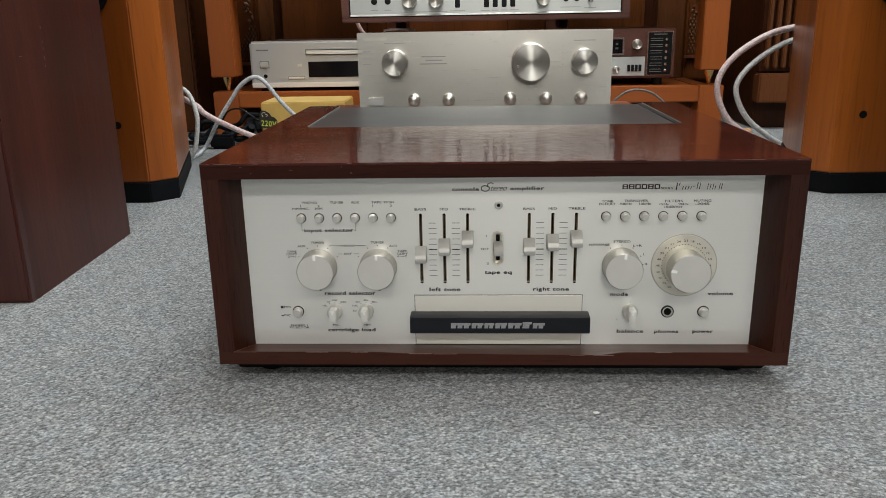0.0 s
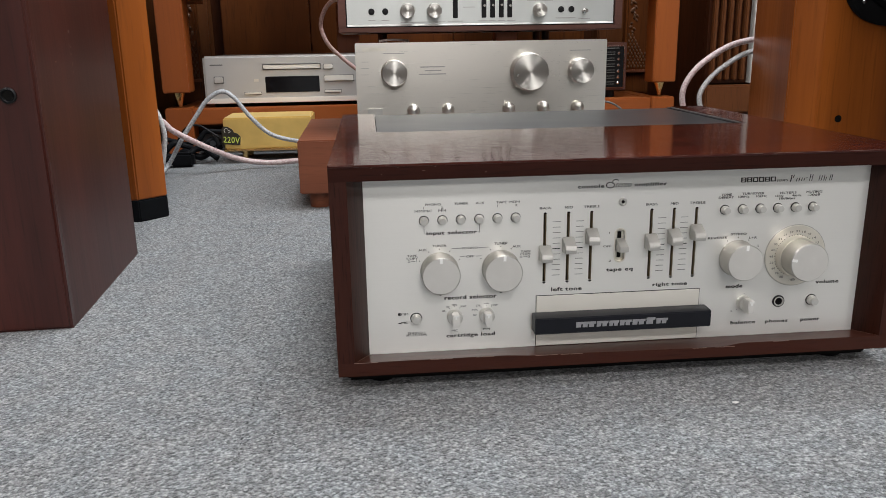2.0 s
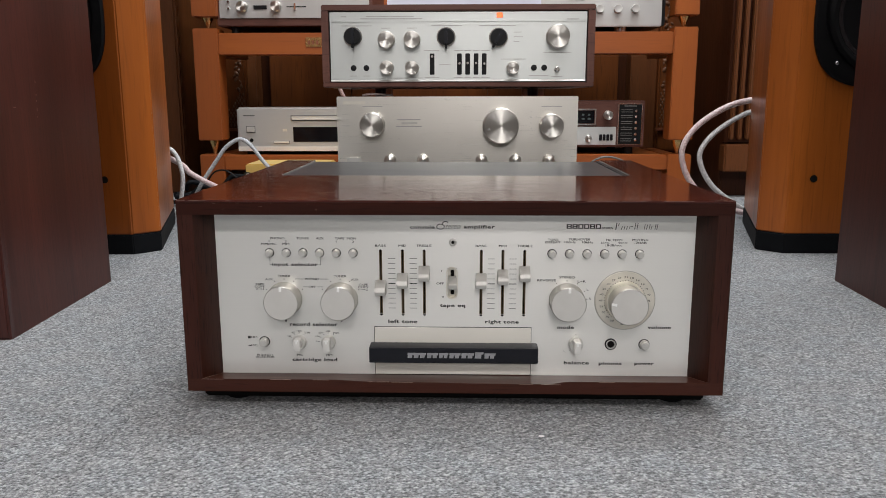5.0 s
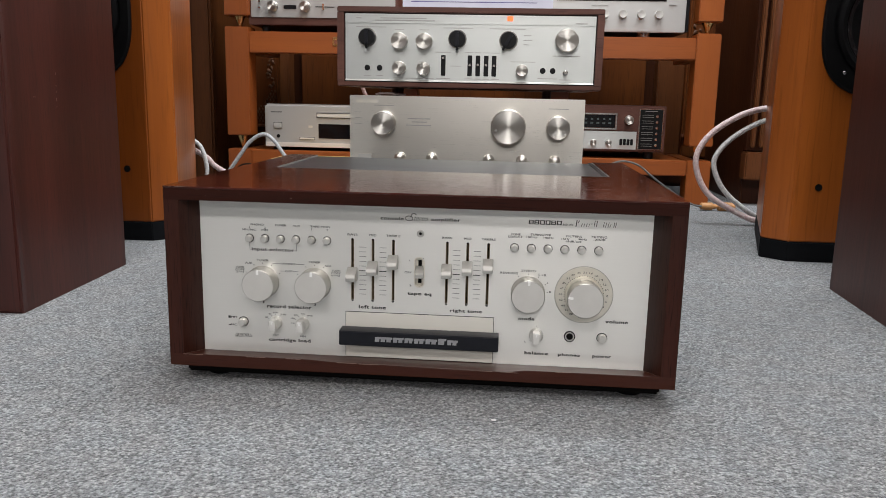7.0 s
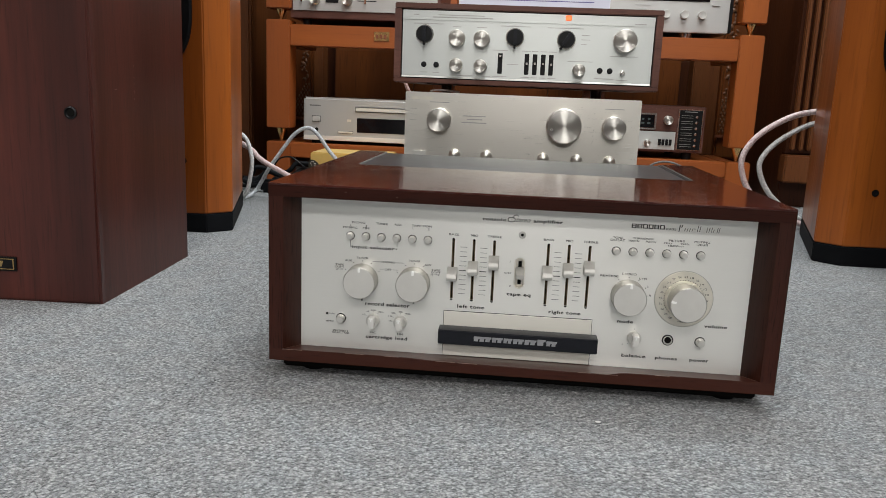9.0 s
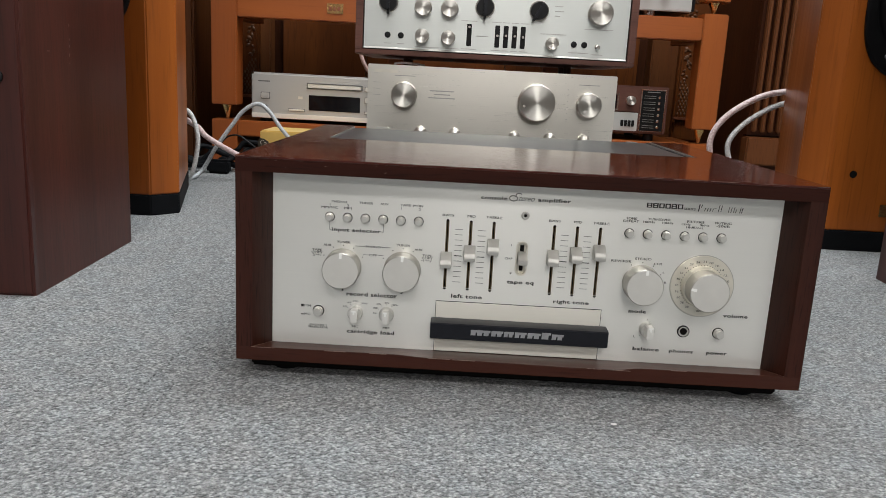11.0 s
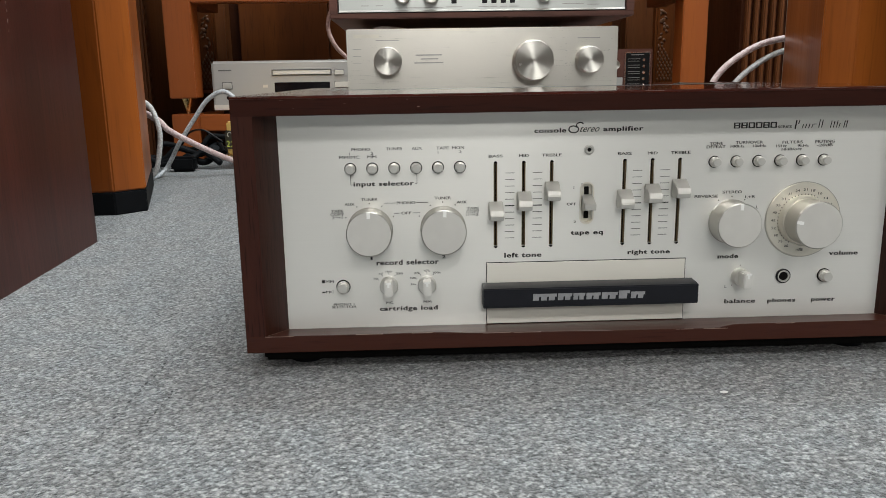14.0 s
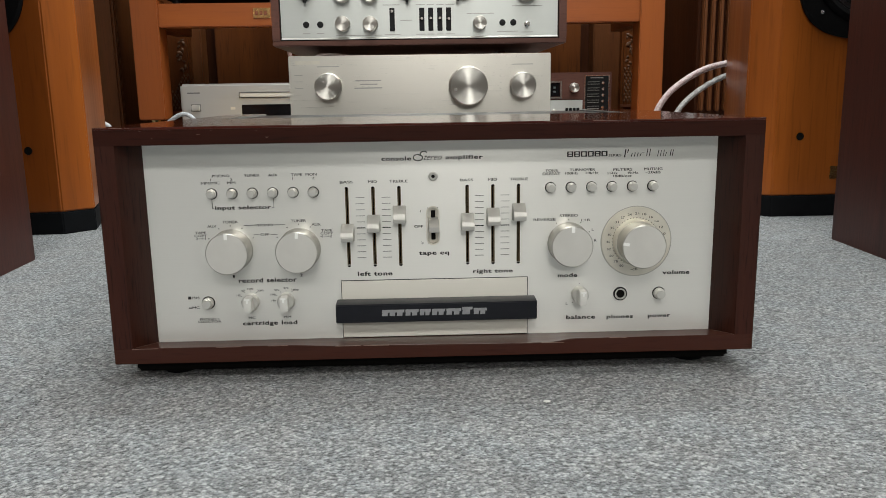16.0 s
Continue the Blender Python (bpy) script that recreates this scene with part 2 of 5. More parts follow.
M_CAP = plain("satin_slider_metal", (0.52, 0.506, 0.472), 0.48, 0.6, 0.05, 60, 0.0)
M_GRIP = plain("pale_grip_metal", (0.72, 0.705, 0.665), 0.34, 0.35, 0.05, 60, 0.0)
M_KNOB_RIM = plain("satin_knob_rim", (0.52, 0.505, 0.465), 0.30, 0.85, 0.05, 60, 0.0)
M_MARK = plain("white_index", (0.85, 0.85, 0.82), 0.4, 0.0, 0.03, 60, 0.0)
M_DISC = plain("champagne_dial", (0.74, 0.70, 0.61), 0.35, 0.6, 0.05, 60, 0.02)
M_SPUN = spun("spun_knob_metal", (0.66, 0.635, 0.585), 0.42, 0.93)
M_SPUN_SMALL = spun("small_spun_metal", (0.64, 0.615, 0.565), 0.4, 0.8)
M_BLACK = plain("black_plastic", (0.0055, 0.0055, 0.006), 0.4, 0.0, 0.2, 80, 0.05, 0.25)
M_FAINT = plain("faint_print", (0.36, 0.35, 0.33), 0.6, 0.0, 0.1, 200, 0.0, 0.3)
M_HANDLE = plain("blue_black_handle", (0.0075, 0.008, 0.0115), 0.38, 0.0, 0.15, 120, 0.08, 0.28)
M_RUBBER = plain("black_rubber", (0.004, 0.0045, 0.0055), 0.65, 0.0, 0.2, 50, 0.1, 0.12)
M_DARK = plain("dark_void", (0.006, 0.0055, 0.005), 0.8, 0.0, 0.1, 50, 0.0, 0.08)
M_BRONZE = plain("bronze_slot", (0.14, 0.1, 0.052), 0.4, 0.6, 0.2, 90, 0.05)
M_INK = plain("black_print", (0.012, 0.011, 0.01), 0.55, 0.0, 0.1, 200, 0.0)
M_GREY_INK = plain("grey_print", (0.13, 0.125, 0.12), 0.55, 0.0, 0.1, 200, 0.0)
M_LOGO = plain("silver_mark", (0.3, 0.3, 0.31), 0.35, 0.3, 0.1, 200, 0.0)
M_VENT = plain("grey_vent_metal", (0.032, 0.035, 0.037), 0.30, 0.3, 0.08, 6, 0.05)
M_BRASS = plain("brass", (0.72, 0.5, 0.22), 0.25, 1.0, 0.1, 80, 0.02)
M_GOLD = plain("gold_anodised", (0.72, 0.49, 0.145), 0.36, 0.35, 0.06, 30, 0.04)
M_TAN = plain("wooden_plug", (0.42, 0.2, 0.07), 0.5, 0.0, 0.15, 80, 0.05)
M_GLASS = plain("dark_display", (0.005, 0.005, 0.006), 0.12, 0.0, 0.1, 50, 0.0, 0.4)
M_DIGIT = plain("dim_display_mark", (0.06, 0.075, 0.075), 0.4, 0.0, 0.1, 50, 0.0)
M_FLANGE = plain("matt_black_flange", (0.005, 0.005, 0.0055), 0.5, 0.0, 0.15, 60, 0.05, 0.12)
M_CONE = plain("black_cone", (0.1, 0.1, 0.105), 0.2, 0.8, 0.2, 60, 0.1, 0.6)
M_DUST = plain("silver_dust_cap", (0.35, 0.35, 0.36), 0.2, 0.8, 0.1, 60, 0.02)
M_WALL = plain("painted_wall", (0.2, 0.185, 0.165), 0.8, 0.0, 0.08, 3, 0.1)
M_CEIL = plain("ceiling_board", (0.5, 0.5, 0.485), 0.85, 0.0, 0.05, 3, 0.1)
M_PAPER = plain("white_card", (0.7, 0.74, 0.86), 0.3, 0.0, 0.04, 20, 0.0)
M_VIOLET = plain("violet_print", (0.07, 0.06, 0.28), 0.5, 0.0, 0.1, 60, 0.0)
M_LIME = plain("lime_print", (0.55, 0.62, 0.1), 0.5, 0.0, 0.1, 60, 0.0)
M_PINK = braided("pink_braid", (0.46, 0.32, 0.31), (0.62, 0.52, 0.5))
M_ROSE = braided("rose_sheath", (0.3, 0.18, 0.16), (0.44, 0.3, 0.27))
M_WHITE = braided("white_braid", (0.42, 0.41, 0.405), (0.62, 0.62, 0.6))
M_GREYC = braided("grey_braid", (0.28, 0.29, 0.3), (0.48, 0.5, 0.51))
# pale colour for scratches and worn edges, and for highlights painted along edges
M_SCUFF_GLINT = plain("scuffed_edge", (0.2, 0.125, 0.1), 0.5, 0.0, 0.2, 300, 0.0)
M_TAG = plain("dark_paper_tag", (0.022, 0.018, 0.010), 0.4, 0.0, 0.2, 90, 0.0)
M_DIM = braided("dim_grey_sheath", (0.09, 0.085, 0.08), (0.15, 0.145, 0.14))
M_SEAM = plain("dark_seam", (0.07, 0.072, 0.073), 0.95, 0.0, 0.2, 200, 0.0, 0.05)
M_STRIP = plain("pale_strip", (0.5, 0.47, 0.42), 0.5, 0.0, 0.1, 40, 0.05)
M_CHIP = plain("pale_chip", (0.7, 0.7, 0.68), 0.6, 0.0, 0.1, 300, 0.0)

M_ORANGE = bpy.data.materials.new("orange_indicator")
M_ORANGE.use_nodes = True
_b = M_ORANGE.node_tree.nodes["Principled BSDF"]
_b.inputs["Base Color"].default_value = (0.9, 0.2, 0.06, 1)
_b.inputs["Emission Color"].default_value = (1.0, 0.16, 0.04, 1)
_b.inputs["Emission Strength"].default_value = 1.1

# ---- mesh helpers ----


def box(bm, x0, x1, y0, y1, z0, z1, bevel=0.0, seg=2):
    vs = [bm.verts.new((x, y, z)) for z in (z0, z1) for y in (y0, y1) for x in (x0, x1)]
    fs = [bm.faces.new([vs[i] for i in q]) for q in ((0, 2, 3, 1), (4, 5, 7, 6), (0, 1, 5, 4), (2, 6, 7, 3), (0, 4, 6, 2), (1, 3, 7, 5))]
    if bevel:
        edges = list({e for f in fs for e in f.edges})
        bmesh.ops.bevel(bm, geom=edges, offset=bevel, segments=seg, affect="EDGES", clamp_overlap=True)
    return bm


def prism(bm, pts, z0, z1, bevel=0.0):
    """A column over a plan outline (counter-clockwise)."""
    lo, hi = [bm.verts.new((x, y, z0)) for x, y in pts], [bm.verts.new((x, y, z1)) for x, y in pts]
    n = len(pts)
    fs = [bm.faces.new(lo[::-1]), bm.faces.new(hi)]
    fs += [bm.faces.new((lo[i], lo[(i + 1) % n], hi[(i + 1) % n], hi[i])) for i in range(n)]
    if bevel:
        edges = list({e for f in fs for e in f.edges})
        bmesh.ops.bevel(bm, geom=edges, offset=bevel, segments=2, affect="EDGES", clamp_overlap=True)
    return bm


def profile(bm, pts, x0, x1):
    """An outline of (y, z) drawn out along x."""
    a, b = [bm.verts.new((x0, y, z)) for y, z in pts], [bm.verts.new((x1, y, z)) for y, z in pts]
    n = len(pts)
    bm.faces.new(a), bm.faces.new(b[::-1])
    for i in range(n):
        bm.faces.new((a[i], b[i], b[(i + 1) % n], a[(i + 1) % n]))
    bmesh.ops.recalc_face_normals(bm, faces=bm.faces)
    return bm


def lathe(bm, rings, cx=0.0, cy=0.0, cz=0.0, axis="y", seg=32):
    """Rings of (radius, distance along the axis), the first and last closed."""
    loops = []
    for r, d in rings:
        loop = []
        for i in range(seg):
            a = 2 * math.pi * i / seg
            u, v = r * math.cos(a), r * math.sin(a)
            loop.append(bm.verts.new((cx + u, cy + d, cz + v) if axis == "y" else (cx + u, cy + v, cz + d) if axis == "z" else (cx + d, cy + u, cz + v)))
        loops.append(loop)
    for p, q in zip(loops, loops[1:]):
        for i in range(seg):
            bm.faces.new((p[i], p[(i + 1) % seg], q[(i + 1) % seg], q[i]))
    bm.faces.new(loops[0])
    bm.faces.new(loops[-1][::-1])
    bmesh.ops.recalc_face_normals(bm, faces=bm.faces)
    return bm


def smooth_path(pts, step=6):
    """Points of a Catmull-Rom curve through pts."""
    p = [Vector(q) for q in pts]
    p = [2 * p[0] - p[1]] + p + [2 * p[-1] - p[-2]]
    out = []
    for i in range(1, len(p) - 2):
        for k in range(step):
            t = k / step
            a, b, c, d = p[i - 1 : i + 3]
            out.append(0.5 * (2 * b + (c - a) * t + (2 * a - 5 * b + 4 * c - d) * t * t + (3 * b - a - 3 * c + d) * t ** 3))
    return out + [p[-2]]


def tube(bm, pts, r, seg=10, step=6):
    path = smooth_path(pts, step)
    rings, side = [], Vector((0, 1, 0))
    for i, q in enumerate(path):
        t = (path[min(i + 1, len(path) - 1)] - path[max(i - 1, 0)]).normalized()
        side = (side - t * side.dot(t)).normalized()
        up = t.cross(side)
        rings.append([bm.verts.new(q + r * (math.cos(2 * math.pi * k / seg) * side + math.sin(2 * math.pi * k / seg) * up)) for k in range(seg)])
    for a, b in zip(rings, rings[1:]):
        for k in range(seg):
            bm.faces.new((a[k], a[(k + 1) % seg], b[(k + 1) % seg], b[k]))
    bm.faces.new(rings[0]), bm.faces.new(rings[-1])
    bmesh.ops.recalc_face_normals(bm, faces=bm.faces)
    return bm


def mesh_of(name, bm, material, angle=35):
    me = bpy.data.meshes.new(name)
    bm.to_mesh(me)
    bm.free()
    me.materials.append(material)
    for p in me.polygons:
        p.use_smooth = True
    me.set_sharp_from_angle(angle=radians(angle))
    return me


def part(name, bm, material, parent, label="", at=None, angle=35):
    """One mesh object under a thing or under a part."""
    ob = new(name, mesh_of(name, bm, material, angle))
    ob.parent = parent
    if at:
        ob.location = at
    return tagged(ob, label)


def again(ob, at, parent=None):
    """Another object on the same mesh."""
    o = new(ob.name.split(".")[0], ob.data)
    o.parent = parent or ob.parent
    o.location = at
    return tagged(o, ob["label"] if "label" in ob else "")


def thing(name, label, category, at=(0, 0, 0), turn=0.0, group="", kind=""):
    ob = new(name)
    ob.location = at
    ob.rotation_euler = (0, 0, radians(turn))
    ob.empty_display_size = 0.05
    return tagged(ob, label, category, group, kind)


def single(name, bm, material, label, category, group="", kind="", at=(0, 0, 0)):
    ob = new(name, mesh_of(name, bm, material))
    ob.location = at
    return tagged(ob, label, category, group, kind)


def B():
    return bmesh.new()


def lettering(s, x, z, w, h, material, parent, y, bold=0.0, shear=0.0, name="lettering", weight=0.0):
    """Words cut from the built-in font, fitted to a width and height about (x, z), facing -y; weight thickens the strokes."""
    cu = bpy.data.curves.new("words", "FONT")
    cu.body, cu.size, cu.offset, cu.shear, cu.resolution_u, cu.space_character = s, 1.0, bold, shear, 3, 1.12 if bold > 0.01 else 1.0
    tmp = new("words", cu)
    me = bpy.data.meshes.new_from_object(tmp.evaluated_get(bpy.context.evaluated_depsgraph_get()))
    bpy.data.objects.remove(tmp)
    bpy.data.curves.remove(cu)
    co = np.empty(len(me.vertices) * 3)
    me.vertices.foreach_get("co", co)
    co = co.reshape(-1, 3)
    lo, hi = co.min(0), co.max(0)
    fit = np.zeros_like(co)
    fit[:, 0] = ((co[:, 0] - lo[0]) / (hi[0] - lo[0]) - 0.5) * w
    fit[:, 2] = ((co[:, 1] - lo[1]) / (hi[1] - lo[1]) - 0.5) * h
    me.vertices.foreach_set("co", fit.ravel())
    me.name = name
    me.materials.clear()
    me.materials.append(material)
    if weight:
        bm = bmesh.new()
        bm.from_mesh(me)
        twin = bmesh.ops.duplicate(bm, geom=bm.verts[:] + bm.edges[:] + bm.faces[:])["geom"]
        bmesh.ops.translate(bm, verts=bm.verts, vec=(-weight / 2, 0, 0))
        bmesh.ops.translate(bm, verts=[v for v in twin if isinstance(v, bmesh.types.BMVert)], vec=(weight, -0.00004, 0))
        bm.to_mesh(me)
        bm.free()
    me.update()
    ob = new(name, me)
    ob.parent, ob.location = parent, (x, y, z)
    return ob


def bar(x0, x1, z0, z1, y, material, parent, name="printed_bar", lean=0.0, t=0.0003):
    bm = B()
    pts = ((x0, z0), (x1, z0), (x1 + lean, z1), (x0 + lean, z1))
    f = [bm.verts.new((px, y - t, pz)) for px, pz in pts]
    b = [bm.verts.new((px, y + 0.0002, pz)) for px, pz in pts]
    bm.faces.new(f)
    for i in range(4):
        bm.faces.new((f[i], b[i], b[(i + 1) % 4], f[(i + 1) % 4]))
    return part(name, bm, material, parent)


# ---- the room ----
single("floor", box(B(), -3.2, 3.2, -9.1, 3.3, -0.06, 0.0), M_CARPET, "grey flecked loop-pile carpet over the whole floor", "carpet", kind="structure")
single("wall_north", box(B(), -3.2, 3.2, 3.2, 3.3, 0.0, 2.7), M_WALL, "plain painted wall behind the cabinets", "wall", kind="structure")
single("wall_south", box(B(), -3.2, 3.2, -9.1, -9.0, 0.0, 2.7), M_WALL, "plain painted wall of the showroom", "wall", kind="structure")
single("wall_west", box(B(), -3.2, -3.1, -9.0, 3.2, 0.0, 2.7), M_WALL, "plain painted wall of the showroom", "wall", kind="structure")
single("wall_east", box(B(), 3.1, 3.2, -9.0, 3.2, 0.0, 2.7), M_WALL, "plain painted wall of the showroom", "wall", kind="structure")
single("ceiling", box(B(), -3.2, 3.2, -9.1, 3.3, 2.7, 2.78), M_CEIL, "plain pale ceiling boards", "ceiling", kind="structure")

# ---- the console amplifier ----
W, DEPTH, Z0, Z1 = 0.2348, 0.421, 0.0177, 0.1882
WALL, PY, LEDGE = 0.0125, 0.0215, 0.0272
amp = thing("stereo_amplifier", "silver-faced stereo amplifier in a glossy mahogany case on the carpet", "amplifier", (0, -0.0058, 0), -0.52)

# top board: four strips round the vent opening, joined into one board
VX0, VX1, VY0 = -0.196, 0.193, 0.2105


def grid_board(xs, ys, z0, z1, hole):
    """A board over a grid of x and y lines with the cells in hole left open."""
    bm = B()
    top = {(i, j): bm.verts.new((x, y, z1)) for i, x in enumerate(xs) for j, y in enumerate(ys)}
    low = {(i, j): bm.verts.new((x, y, z0)) for i, x in enumerate(xs) for j, y in enumerate(ys)}
    cells = {(i, j) for i in range(len(xs) - 1) for j in range(len(ys) - 1)} - set(hole)
    for i, j in cells:
        bm.faces.new((top[i, j], top[i + 1, j], top[i + 1, j + 1], top[i, j + 1]))
        bm.faces.new((low[i, j], low[i, j + 1], low[i + 1, j + 1], low[i + 1, j]))
        for (a, b), near in ((((i, j), (i + 1, j)), (i, j - 1)), (((i + 1, j), (i + 1, j + 1)), (i + 1, j)), (((i + 1, j + 1), (i, j + 1)), (i, j + 1)), (((i, j + 1), (i, j)), (i - 1, j))):
            if near not in cells:
                bm.faces.new((low[a], low[b], top[b], top[a]))
    for v in [v for v in bm.verts if not v.link_faces]:
        bm.verts.remove(v)
    return bm


def soften(bm, width, seg=2, angle=60):
    """Rounds the edges that are sharper than the angle."""
    edges = [e for e in bm.edges if len(e.link_faces) == 2 and e.calc_face_angle(0) > radians(angle)]
    bmesh.ops.bevel(bm, geom=edges, offset=width, segments=seg, affect="EDGES", clamp_overlap=True)
    return bm


part("top_board", soften(grid_board((-W, VX0, VX1, W), (0.0, VY0, DEPTH), Z1 - 0.0016, Z1, {(1, 1)}), 0.0004, 2), M_CASE, amp, "glossy mahogany top with worn front edge")
part("top_core", grid_board((-W, VX0, VX1, W), (0.0202, VY0, DEPTH), Z1 - WALL, Z1 - 0.0017, {(1, 1)}), M_CASE_X, amp)
part("front_rail", box(B(), -W, W, 0.0, 0.02, Z1 - WALL, Z1 - 0.0017), M_CASE_X, amp)


def mitred(outline, y0, y1):
    """An outline of (x, z) drawn out along y."""
    bm = B()
    a, b = [bm.verts.new((x, y0, z)) for x, z in outline], [bm.verts.new((x, y1, z)) for x, z in outline]
    n = len(outline)
    bm.faces.new(a), bm.faces.new(b[::-1])
    for i in range(n):
        bm.faces.new((a[i], b[i], b[(i + 1) % n], a[(i + 1) % n]))
    bmesh.ops.recalc_face_normals(bm, faces=bm.faces)
    return bm


IN = 0.2212


def ease(x, a, b):
    t = min(1.0, max(0.0, (x - a) / (b - a)))
    return t * t * (3 - 2 * t)


def rail_edge(x):
    """Height of the bottom rail's front edge: a finger scoop lies below the flap."""
    return 0.0292 - (0.0013 + 0.0012 * ease(x, -0.07, 0.07)) * ease(x, -0.105, -0.074) * (1 - ease(x, 0.082, 0.102))


bm = B()
rows = []
for k in range(97):
    u = -1 + 2 * k / 96
    x = xt = u * W
    rows.append([bm.verts.new(v) for v in ((x, 0.0, Z0), (xt, 0.0, rail_edge(xt) - 0.0002), (xt, 0.0002, rail_edge(xt)), (xt, PY, LEDGE), (xt, DEPTH, LEDGE), (x, DEPTH, Z0))])
for a, b in zip(rows, rows[1:]):
    for i in range(6):
        bm.faces.new((a[i], b[i], b[(i + 1) % 6], a[(i + 1) % 6]))
bm.faces.new(rows[0]), bm.faces.new(rows[-1][::-1])
bmesh.ops.recalc_face_normals(bm, faces=bm.faces)
part("bottom_board", bm, M_CASE_LIT, amp, "mahogany bottom rail with a shallow finger scoop and worn edge", angle=25)
# added dark block that stands in for the shadow under the case
part("under_plate", box(B(), -0.228, 0.226, 0.022, 0.39, 0.004, Z0 - 0.0003, 0.002), M_DARK, amp)
for s in (-1, 1):
    part("side_board", mitred([(s * W, 0.0292), (s * W, Z1 - WALL), (s * IN, Z1 - WALL), (s * IN, 0.0292)], 0.0, DEPTH), M_CASE_V, amp)
    # slanting inner reveal between the front edge and the faceplate
    pts = [(s * IN, 0.0), (s * 0.2095, PY), (s * 0.2095, PY + 0.006), (s * IN, PY + 0.006)]
    part("side_reveal", prism(B(), pts if s < 0 else pts[::-1], LEDGE - 0.0005, Z1 - WALL), M_CASE_V, amp)
part("back_panel", box(B(), -W + 0.0127, W - 0.0127, DEPTH - 0.006, DEPTH - 0.002, Z0 + WALL, Z1 - WALL), M_BLACK, amp)
for fx in (-0.2, 0.2):
    for fy in (0.04, 0.37):
        part("foot", lathe(B(), [(0.012, 0.0), (0.0135, 0.004), (0.0135, Z0)], axis="z", seg=20), M_RUBBER, amp, "black rubber foot", at=(fx, fy, 0.0))
# scuffs and a painted highlight line along the worn front edge of the top
random.seed(4)
bm = B()
x = -0.2345
while x < 0.23:
    l = random.uniform(0.002, 0.012) * (2.2 if x > 0.05 else 1.0)
    if random.random() < (0.8 if x > 0.05 else 0.45):
        h = random.uniform(0.0001, 0.00028)
        box(bm, x, min(x + l, 0.2345), -0.00010, 0.0006, Z1 - 0.00045 - h / 2, Z1 - 0.00045 + h / 2)
    x += l + random.uniform(0.0, 0.004)
x = -0.222
while x < 0.21:
    l = random.uniform(0.003, 0.02)
    if random.random() < 0.25:
        e = min(rail_edge(x), rail_edge(x + l))
        box(bm, x, x + l, -0.00010, 0.0006, e - 0.00045, e - 0.0001)
    x += l + random.uniform(0.002, 0.02)
for _ in range(7):
    x, z, l = random.gauss(-0.15, 0.05), random.uniform(Z1 - 0.009, Z1 - 0.002), random.uniform(0.0004, 0.0022)
    if abs(x) < 0.23:
        box(bm, x, x + l, -0.00012, 0.0003, z, z + random.uniform(0.00015, 0.0004))
# worn chips on the rail, their highlight painted in as pale strips
for x, l, d in ((0.058, 0.012, 0.0006), (0.0772, 0.0055, 0.0008), (0.0850, 0.0040, 0.0008)):
    e = min(rail_edge(x), rail_edge(x + l))
    box(bm, x, x + l, -0.00010, d, e - 0.0003, e - 0.0001)
# painted highlight lines where the rail meets the side reveals
for s in (-1, 1):
    a, b = (s * (IN - 0.0002), 0.0002), (s * 0.2092, PY - 0.0002)
    za, zb = 0.0293, LEDGE + 0.00012
    bm.faces.new([bm.verts.new(v) for v in ((*a, za), (a[0], a[1] + 0.0004, za + 0.0001), (*b, zb), (b[0] - s * 0.0006, b[1], zb))])
tagged(part("edge_wear", bm, M_SCUFF_GLINT, amp, "pale worn scuffs and painted highlight along the lacquered edge"), kind="stuff")
bm = B()
for _ in range(80):
    x, y, a, l = random.gauss(-0.08, 0.12), random.uniform(0.01, 0.18), random.uniform(-1.4, 1.4), random.uniform(0.0008, 0.004)
    if _ % 2:
        # more of them, along the grain, where the lid is worn behind the right-hand knobs
        x, y, a = random.gauss(0.15, 0.035), random.uniform(0.03, 0.20), random.gauss(0.0, 0.25)
    if abs(x) > 0.225:
        continue
    dx, dy = math.cos(a) * l, math.sin(a) * l
    nx, ny = -math.sin(a) * 0.00018, math.cos(a) * 0.00018
    bm.faces.new([bm.verts.new((x + p, y + q, Z1 + 0.00012)) for p, q in ((-dx - nx, -dy - ny), (dx - nx, dy - ny), (dx + nx, dy + ny), (-dx + nx, -dy + ny))])
tagged(part("scratching", bm, M_SCUFF_GLINT, amp, "fine pale scratches in the lacquer"), kind="stuff")

# vent: recessed sheet with rows of slots
part("vent_sheet", box(B(), VX0 + 0.0005, VX1 - 0.0005, VY0 + 0.0005, DEPTH - 0.007, Z1 - 0.0120, Z1 - 0.0034), M_DARK, amp)
part("vent_grille", box(B(), VX0 + 0.0015, VX1 - 0.0015, VY0 + 0.001, DEPTH - 0.001, Z1 - 0.0032, Z1 - 0.0020, 0.0003, 1), M_VENT, amp, "grey metal vent grille set into the top")
part("vent_edge", box(B(), VX1 - 0.0062, VX1 - 0.0012, VY0 + 0.003, DEPTH - 0.002, Z1 - 0.0033, Z1 - 0.0009, 0.0003, 1), M_BLACK, amp, "black strip along the end of the vent")
for x0 in (VX0 + 0.0001, VX1 - 0.0010):
    part("vent_trim", box(B(), x0, x0 + 0.0005, VY0 + 0.010, DEPTH - 0.002, Z1 - 0.0033, Z1 - 0.0003, 0.0001, 1), M_KEYS, amp, "thin grey metal trim")

for vx, s in ((VX0, 1), (VX1, -1)):
    r = 0.012
    arc = [(vx + s * r * (1 - math.cos(a)), VY0 + r * (1 - math.sin(a))) for a in [math.pi / 2 * k / 8 for k in range(9)]]
    pts = [(vx, VY0)] + arc[::-1]
    part("vent_corner", prism(B(), pts if s > 0 else pts[::-1], Z1 - 0.0045, Z1 - 0.0002), M_CASE, amp)

